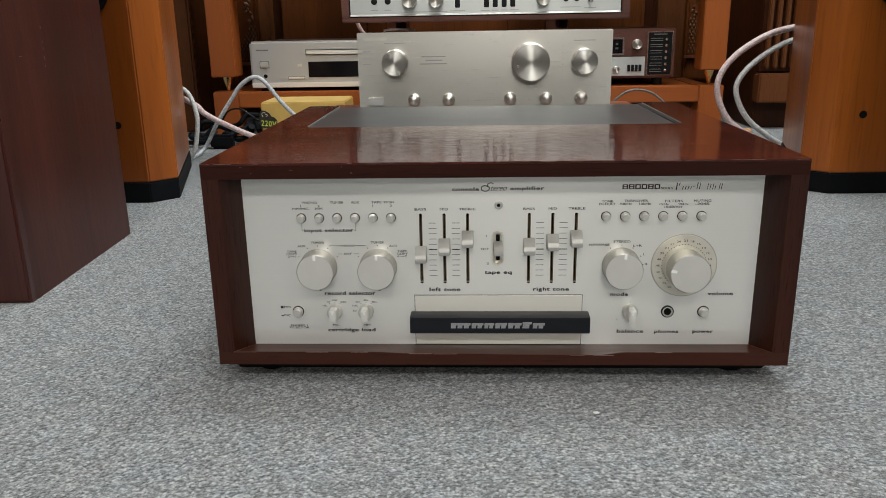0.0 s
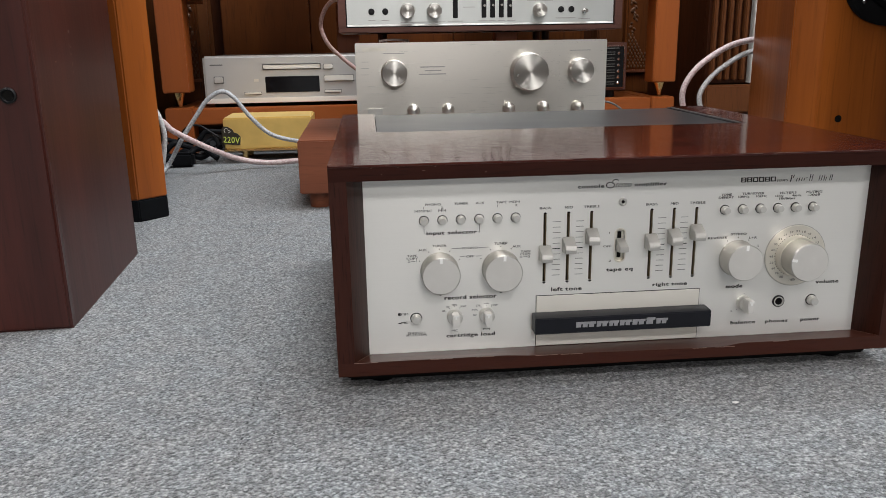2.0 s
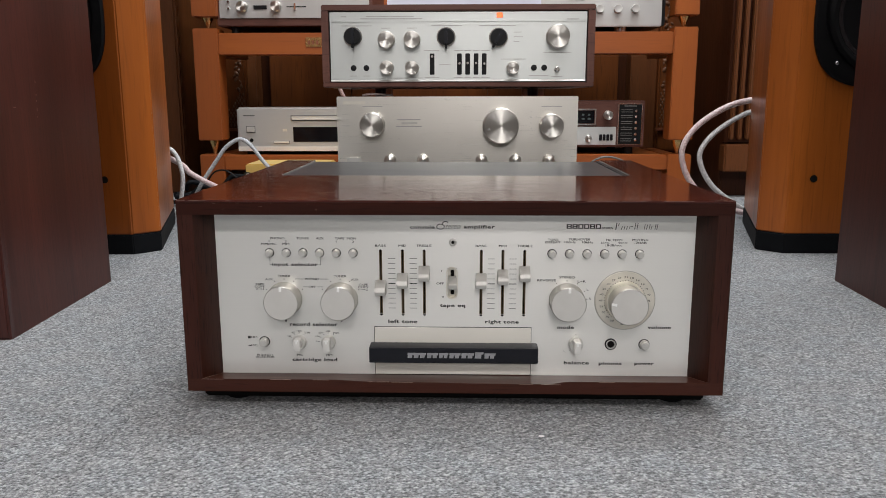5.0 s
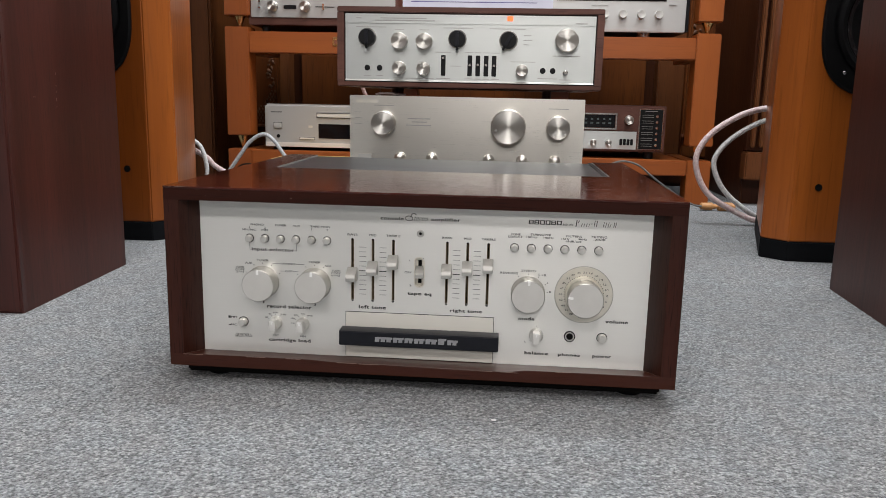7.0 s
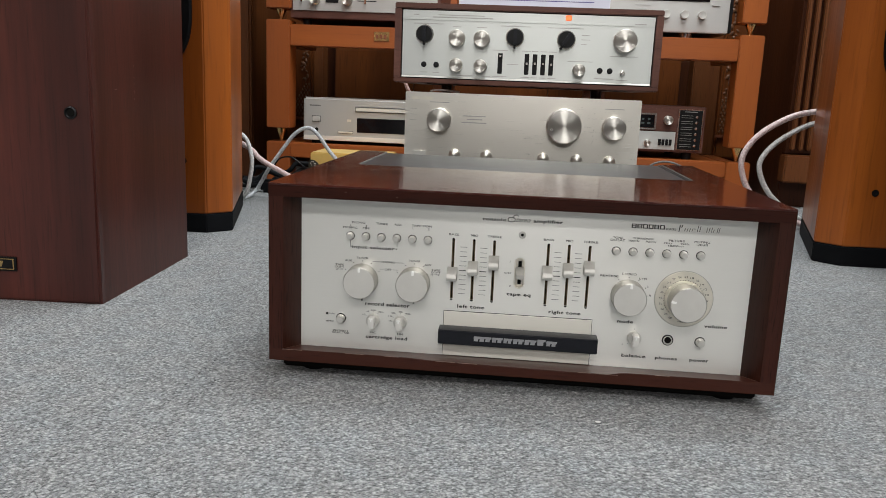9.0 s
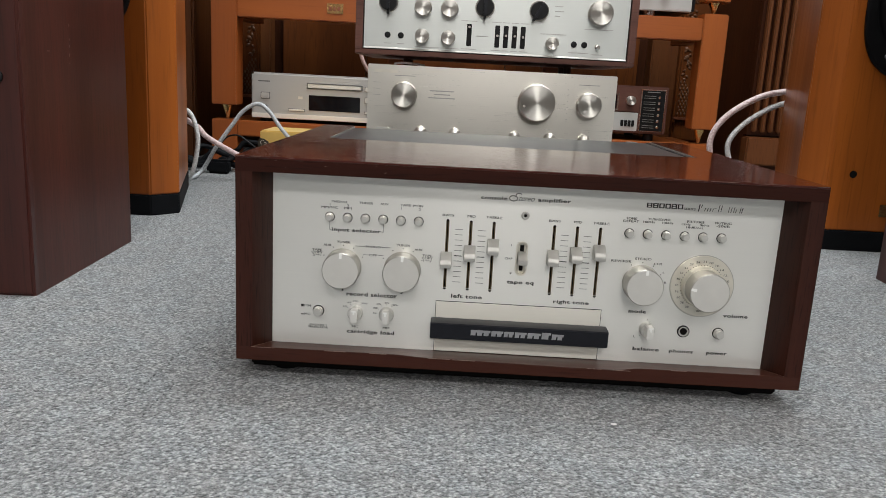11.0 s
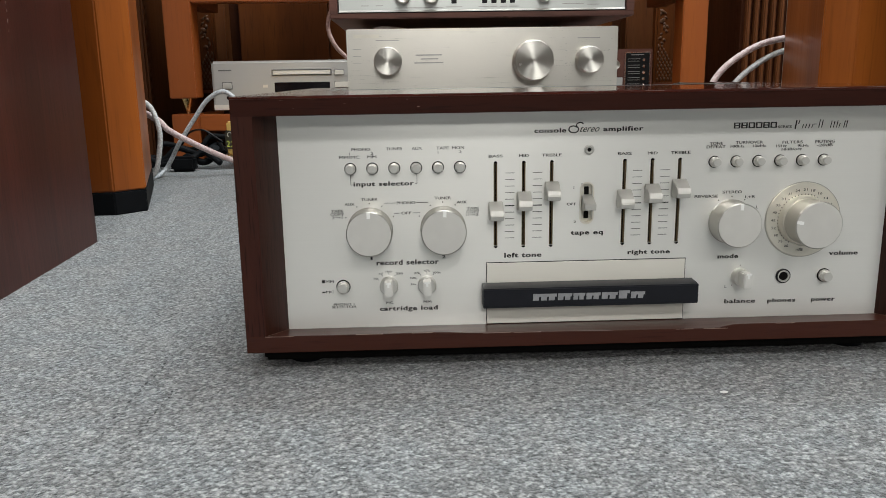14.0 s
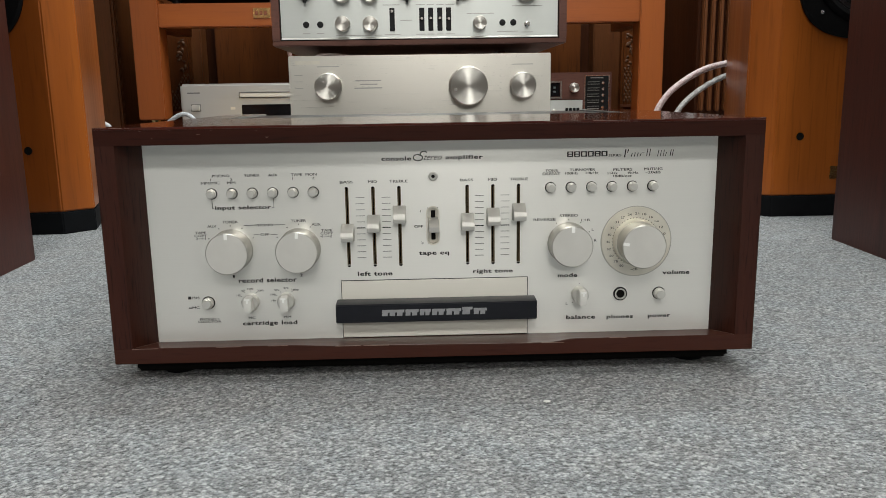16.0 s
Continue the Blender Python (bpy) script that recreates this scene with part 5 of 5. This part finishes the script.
rg = thing("stereo_receiver", "walnut-cased receiver with a black key panel on the rack's base", "receiver")
GY, GX0, GX1, GZ0, GZ1 = 1.530, 0.100, 0.518, 0.1360, 0.2630
part("case", box(B(), GX0, GX1, GY + 0.004, 1.84, GZ0, GZ1, 0.002), M_WALNUT, rg)
part("upper_panel", box(B(), GX0 + 0.008, 0.440, GY, GY + 0.0035, 0.1935, GZ1 - 0.008, 0.0008), M_WALNUT, rg)
part("lower_panel", box(B(), GX0 + 0.008, 0.440, GY, GY + 0.0035, 0.1420, 0.1915, 0.0008), M_SILVER2, rg)
dsp = part("display", box(B(), 0.200, 0.379, GY - 0.001, GY, 0.2010, 0.2360, 0.0005), M_GLASS, rg)
o = part("display_rim", grid_board((0.195, 0.199, 0.380, 0.384), (0.196, 0.2, 0.237, 0.241), 0.0, 0.002, {(1, 1)}), M_RIM, rg)
o.rotation_euler, o.location = (radians(90), 0, 0), (0, GY, 0)
for k in range(10):
    bar(0.212 + 0.0165 * k, 0.220 + 0.0165 * k, 0.211, 0.216, GY - 0.001, M_DIGIT, dsp, "display_mark")
    bar(0.213 + 0.0165 * k, 0.219 + 0.0165 * k, 0.222, 0.227, GY - 0.001, M_DIGIT, dsp, "display_mark")
rounded_knob("tuning_knob", 0.0125, 0.016, M_SPUN, rg, (0.416, GY, 0.2235))
for x in (0.236, 0.279, 0.322, 0.364):
    rounded_knob("knob", 0.0085, 0.014, M_SPUN, rg, (x, GY, 0.1595), seg=24)
for k in range(4):
    part("key", box(B(), 0.394 + 0.0098 * k, 0.4015 + 0.0098 * k, GY - 0.005, GY, 0.154, 0.171, 0.001), M_BLACK, rg)
kp = part("key_panel", box(B(), 0.444, 0.511, GY - 0.0005, GY + 0.0035, 0.1420, GZ1 - 0.008, 0.0006), M_RIM, rg, "silver-edged black key panel")
part("key_field", box(B(), 0.447, 0.508, GY - 0.0014, GY - 0.0006, 0.1445, GZ1 - 0.0105), M_BLACK, kp)
for k in range(6):
    z = 0.2350 - 0.0158 * k
    part("key_lever", box(B(), 0.451, 0.484, GY - 0.0040, GY - 0.0015, z - 0.0042, z + 0.0042, 0.001), M_BLACK, kp)
    for dz in (-0.0030, 0.0028):
        bar(0.452, 0.483, z + dz - 0.0006, z + dz + 0.0006, GY - 0.0040, M_KEYS, kp, "key_edge")
    part("key_stud", lathe(B(), [(0.0040, -0.0015), (0.0038, -0.005), (0.002, -0.0068)], seg=14), M_RIM, kp, at=(0.493, GY, z))
bar(0.460, 0.494, 0.2470, 0.2492, GY - 0.0014, M_KEYS, kp)
for x in (0.14, 0.48):
    for y in (1.56, 1.80):
        part("foot", lathe(B(), [(0.014, 0.0), (0.014, 0.0195)], axis="z", seg=16), M_BLACK, rg, at=(x, y, 0.1165))

tn = thing("silver_tuner", "silver-faced tuner in a walnut case on the rack's middle shelf", "tuner")
TY = 1.485
part("case", box(B(), -0.640, -0.225, TY + 0.003, 1.85, 0.4600, 0.590, 0.002), M_WALNUT, tn)
part("faceplate", box(B(), -0.632, -0.233, TY - 0.001, TY + 0.0025, 0.4800, 0.584, 0.0006), M_DECK, tn, "brushed silver faceplate")
for x in (-0.569, -0.479):
    rounded_knob("knob", 0.0135, 0.020, M_SPUN, tn, (x, TY - 0.001, 0.5090))
part("window", box(B(), -0.540, -0.505, TY - 0.0025, TY - 0.001, 0.5025, 0.5125), M_BLACK, tn)
for z in (0.5050, 0.5220):
    part("stud", lathe(B(), [(0.0032, 0.0), (0.003, -0.005)], seg=12), M_RIM, tn, at=(-0.607, TY - 0.001, z))
part("slide_switch", box(B(), -0.452, -0.400, TY - 0.0018, TY - 0.001, 0.5078, 0.5100), M_BLACK, tn)
part("slide_tip", box(B(), -0.432, -0.427, TY - 0.008, TY - 0.001, 0.5010, 0.5170, 0.0006), M_RIM, tn)
for x in (-0.60, -0.27):
    for y in (1.52, 1.80):
        part("foot", lathe(B(), [(0.012, 0.0), (0.012, 0.0205)], axis="z", seg=14), M_BLACK, tn, at=(x, y, 0.4402))

dk = thing("silver_deck", "pale silver deck with a dark window on the rack's middle shelf", "deck")
DY = 1.492
part("body", box(B(), 0.128, 0.552, DY + 0.010, 1.84, 0.458, 0.605, 0.002), M_BLACK, dk)
part("faceplate", box(B(), 0.118, 0.541, DY, DY + 0.0095, 0.4555, 0.605, 0.0025), M_DECK, dk, "pale silver faceplate")
part("window", box(B(), 0.200, 0.488, DY - 0.0012, DY, 0.5350, 0.592, 0.0008), M_GLASS, dk, "dark display window")
for x in (0.328, 0.376, 0.424, 0.470):
    rounded_knob("knob", 0.0108, 0.013, M_BTN, dk, (x, DY, 0.5010), seg=24)
for x in (0.300, 0.315, 0.330):
    for z in (0.485, 0.5, 0.515, 0.526):
        part("button", box(B(), x - 0.0055, x + 0.0055, DY - 0.002, DY, z - 0.003, z + 0.003, 0.0006), M_DECK, dk)
part("button", box(B(), 0.495, 0.515, DY - 0.002, DY, 0.525, 0.531, 0.0006), M_DECK, dk)
for x in (0.16, 0.44):
    for y in (1.53, 1.79):
        part("foot", lathe(B(), [(0.016, 0.0), (0.018, 0.0175)], axis="z", seg=16), M_DUST, dk, at=(x, y, 0.4402))

# ---- gold power box, cables and plugs on the floor ----
gb = thing("voltage_converter", "gold metal power box with a 220V tag standing on the carpet", "transformer")
part("case", box(B(), -0.533, -0.327, 1.300, 1.445, 0.034, 0.108, 0.003), M_GOLD, gb)
part("base_plate", box(B(), -0.536, -0.324, 1.297, 1.448, 0.0295, 0.0338, 0.001), M_BRASS, gb)
for x in (-0.49, -0.36):
    for y in (1.33, 1.42):
        part("foot", lathe(B(), [(0.006, 0.0), (0.008, 0.0295)], axis="z", seg=14), M_BRASS, gb, at=(x, y, 0))
outline = [(-0.5365, 0.0475), (-0.4965, 0.0440), (-0.4945, 0.0640), (-0.5010, 0.0715), (-0.5085, 0.0740), (-0.5130, 0.0820), (-0.5230, 0.0880), (-0.5330, 0.0890), (-0.5375, 0.0820)]
tag = part("tag", mitred(outline, 1.2975, 1.2993), M_TAG, gb, "dark irregular tag with lime figures")
words = lettering("220V", -0.5155, 0.0570, 0.0375, 0.0140, M_LIME, tag, 1.2970, 0.012)
words.rotation_euler = (0, radians(5), 0)
for loop in ([(-0.5290, 0.074), (-0.5310, 0.080), (-0.5265, 0.0845), (-0.5220, 0.082)], [(-0.5215, 0.074), (-0.5170, 0.076), (-0.5185, 0.079), (-0.5225, 0.079)]):
    part("tag_mark", tube(B(), [(x, 1.2970, z) for x, z in loop], 0.0007, 6), M_STRIP, tag)

random.seed(11)
for n_, (y, z, r) in enumerate(((1.29, 0.010, 0.007), (1.34, 0.028, 0.007), (1.32, 0.018, 0.008), (1.37, 0.042, 0.006))):
    pts = [(-0.71 + 0.026 * k + random.uniform(-0.01, 0.01), y + random.uniform(-0.025, 0.025), max(r, z + random.uniform(-0.012, 0.02) + 0.002 * k)) for k in range(7)]
    single("black_cable", tube(B(), pts, r), M_RUBBER, "thick black mains cable heaped on the carpet", "cable", "heaped mains cables")
plug = thing("mains_plug", "black moulded mains plug lying among cables", "plug")
part("body", box(B(), -0.655, -0.600, 1.262, 1.290, 0.0, 0.034, 0.006), M_RUBBER, plug)
part("cord", tube(B(), [(-0.653, 1.276, 0.018), (-0.68, 1.28, 0.015), (-0.71, 1.30, 0.012), (-0.74, 1.33, 0.008)], 0.0055), M_RUBBER, plug)
single("thin_cable", tube(B(), [(-0.655, 1.36, 0.05), (-0.63, 1.35, 0.082), (-0.60, 1.35, 0.088), (-0.57, 1.34, 0.072), (-0.55, 1.33, 0.06)], 0.0022), M_BLACK, "thin black cable arching before the rack", "cable")

single("speaker_cable", tube(B(), [(0.700, 1.062, 0.268), (0.659, 1.12, 0.266), (0.597, 1.12, 0.248), (0.533, 1.12, 0.202), (0.508, 1.12, 0.145), (0.537, 1.12, 0.075), (0.604, 1.12, 0.032), (0.66, 1.12, 0.012), (0.76, 1.2, 0.0075)], 0.0066, 12, 8), M_PINK, "pinkish white braided speaker cable looping down to the carpet", "cable", "speaker cables")
single("speaker_cable", tube(B(), [(0.700, 1.062, 0.247), (0.657, 1.12, 0.240), (0.600, 1.12, 0.210), (0.560, 1.12, 0.172), (0.549, 1.12, 0.133), (0.579, 1.12, 0.076), (0.645, 1.12, 0.026), (0.70, 1.14, 0.0075)], 0.0058, 12, 8), M_WHITE, "greyish white braided speaker cable looping down to the carpet", "cable", "speaker cables")
single("speaker_cable", tube(B(), [(-0.665, 1.02, 0.006), (-0.646, 1.17, 0.008), (-0.602, 1.17, 0.075), (-0.567, 1.17, 0.124), (-0.539, 1.17, 0.160), (-0.507, 1.17, 0.177), (-0.482, 1.17, 0.163), (-0.450, 1.17, 0.121), (-0.410, 1.17, 0.083), (-0.354, 1.17, 0.066), (-0.28, 1.15, 0.06), (-0.2, 1.14, 0.01)], 0.0047, 12, 8), M_GREYC, "grey braided cable arching over the carpet", "cable", "speaker cables")
single("speaker_cable", tube(B(), [(-0.690, 1.062, 0.170), (-0.626, 1.10, 0.126), (-0.602, 1.11, 0.100), (-0.540, 1.16, 0.055), (-0.482, 1.20, 0.024), (-0.422, 1.22, 0.012), (-0.349, 1.22, 0.014), (-0.26, 1.2, 0.010)], 0.0062, 12, 8), M_PINK, "pinkish white braided speaker cable running over the carpet", "cable", "speaker cables")
single("speaker_cable", tube(B(), [(-0.690, 1.062, 0.175), (-0.636, 1.08, 0.158), (-0.616, 1.08, 0.110), (-0.619, 1.08, 0.063), (-0.633, 1.08, 0.018), (-0.67, 1.09, 0.0065)], 0.005, 12, 8), M_WHITE, "white braided speaker cable hanging to the carpet", "cable", "speaker cables")
single("flat_cable", tube(B(), [(0.28, 1.3, 0.02), (0.31, 1.3, 0.082), (0.338, 1.3, 0.114), (0.372, 1.3, 0.126), (0.412, 1.3, 0.117), (0.452, 1.3, 0.086), (0.505, 1.32, 0.05), (0.56, 1.34, 0.018), (0.60, 1.36, 0.01)], 0.0026), M_DIM, "thin dark grey cable arching to a wooden plug on the carpet", "cable")
wp = thing("wooden_plug", "turned orange wooden cable plug lying on the carpet", "plug")
part("barrel", lathe(B(), [(0.004, 0.0), (0.009, 0.004), (0.010, 0.03), (0.006, 0.036), (0.006, 0.044), (0.0115, 0.048), (0.0115, 0.085), (0.007, 0.089)], axis="x", seg=20), M_TAN, wp, at=(0.585, 1.36, 0.0115))

# ---- old cabinets behind ----
oc = thing("carved_cabinet", "large old dark oak cabinet with carved columns behind the rack", "cabinet")
part("body", box(B(), -0.98, 0.98, 2.06, 2.5, 0.0, 1.55), M_OLD, oc)
part("left_panel", box(B(), -0.98, -0.79, 2.0, 2.058, 0.10, 1.4, 0.004), M_OLIVE, oc)
for x0, x1 in ((-0.788, -0.668), (0.572, 0.755)):
    part("stile", box(B(), x0, x1, 1.99, 2.058, 0.10, 1.4, 0.004), M_STILE, oc)
for x0, x1, y in ((-0.634, -0.36, 2.024), (-0.358, 0.1, 2.03), (0.102, 0.538, 2.024)):
    part("panel_board", box(B(), x0, x1, y, 2.058, 0.10, 1.4, 0.003), M_PANEL, oc)
part("base_mould", box(B(), -0.98, 0.98, 1.955, 2.018, 0.0, 0.095, 0.01), M_OLD, oc)
for cx, half in ((-0.775, 0.055), (0.7225, 0.045)):
    col = part("carved_column", box(B(), cx - half - 0.022, cx + half + 0.022, 1.954, 1.9895, 0.0955, 1.40, 0.006), M_PANEL, oc, "carved panel with a beaded lattice and hanging leaves")
    part("ledge", box(B(), cx - half - 0.026, cx + half + 0.026, 1.944, 1.9535, 0.163, 0.1725, 0.002), M_STAND, col)
    bm = B()
    random.seed(int(100 + cx * 10))

    def bead(x, z, r, a=0.0):
        bmesh.ops.create_icosphere(bm, subdivisions=1, radius=r, matrix=Matrix.Translation((x, 1.9535, z)) @ Matrix.Rotation(a, 4, "Y") @ Matrix.Diagonal((0.8, 0.6, 1.35, 1)))

    for j in range(11):
        for k in range(-7, 8):
            x, z = (k + 0.5 * (j % 2)) * 0.0112, 0.183 + j * 0.0100
            # the lattice rises towards both edges and sinks in the middle
            if abs(x) < half + 0.016 and z < 0.228 + 0.065 * (abs(x) / half) ** 2:
                bead(cx + x, z, random.uniform(0.0036, 0.0048))
    for s in (-1, 1):
        for j in range(80):
            z = 0.296 + j * 0.0135
            bead(cx + s * (half + 0.007 * math.sin(j * 1.3)), z + random.uniform(-0.004, 0.004), random.uniform(0.0040, 0.0090), random.uniform(-1.2, 1.2))
            if j % 3 != 1:
                bead(cx + s * (half - 0.01 + 0.004 * math.cos(j)), z + 0.006, 0.005, s * 0.9)
    part("carving", bm, M_CARVE, col)

ob_ = thing("side_cabinet", "tall olive-brown wooden cabinet standing behind the tower loudspeaker", "cabinet")
part("body", box(B(), -1.5, -0.785, 1.60, 2.0, 0.0, 1.5, 0.003), M_OLIVE, ob_)
part("edge_moulding", box(B(), -0.84, -0.783, 1.575, 1.5985, 0.0, 1.5, 0.006), M_OLIVE, ob_)
fc = thing("fluted_cabinet", "dark wooden cabinet with a fluted pilaster behind the tower loudspeaker", "cabinet")
part("body", box(B(), 0.735, 1.5, 1.535, 1.95, 0.0, 1.5, 0.003), M_OLD, fc)
part("pilaster", box(B(), 0.734, 0.90, 1.512, 1.534, 0.150, 1.45), M_OLD, fc)
part("pilaster_base", box(B(), 0.728, 0.91, 1.486, 1.534, 0.070, 0.1455, 0.004), M_STILE, fc)
part("pale_batten", box(B(), 0.8515, 0.8700, 1.490, 1.5115, 0.150, 1.44, 0.001), M_STRIP, fc, "pale upright batten")
for k in range(5):
    x = 0.742 + k * 0.0215
    part("flute", box(B(), x, x + 0.0105, 1.493, 1.5115, 0.158, 1.44, 0.003), M_STILE, fc)

# ---- small marks on the carpet ----
chip = B()
bmesh.ops.create_icosphere(chip, subdivisions=1, radius=0.0022, matrix=Matrix.Diagonal((1.3, 0.8, 0.4, 1)))
single("paper_chip", chip, M_CHIP, "tiny white paper chip lying on the carpet", "litter", at=(0.073, -0.056, 0.0009))

random.seed(21)
bm = B()
for x0, y0, run in ((-0.3035, -0.085, 0.135), (-0.2830, -0.100, 0.08)):
    k = 0.0
    while k < 1.0:
        l = random.uniform(0.012, 0.05)
        x, y = x0 + 0.003 * k + random.uniform(-0.0012, 0.0012), y0 + run * k
        w = random.uniform(0.0004, 0.001)
        bm.faces.new([bm.verts.new(v) for v in ((x, y, 0.0005), (x + w, y + 0.35 * run * l, 0.0005), (x + 0.0004, y + run * l, 0.0005), (x - w, y + 0.6 * run * l, 0.0005))])
        k += l + random.uniform(0.0, 0.06)
single("carpet_seam", bm, M_SEAM, "thin dark broken seam line between two carpet widths", "carpet", kind="stuff")
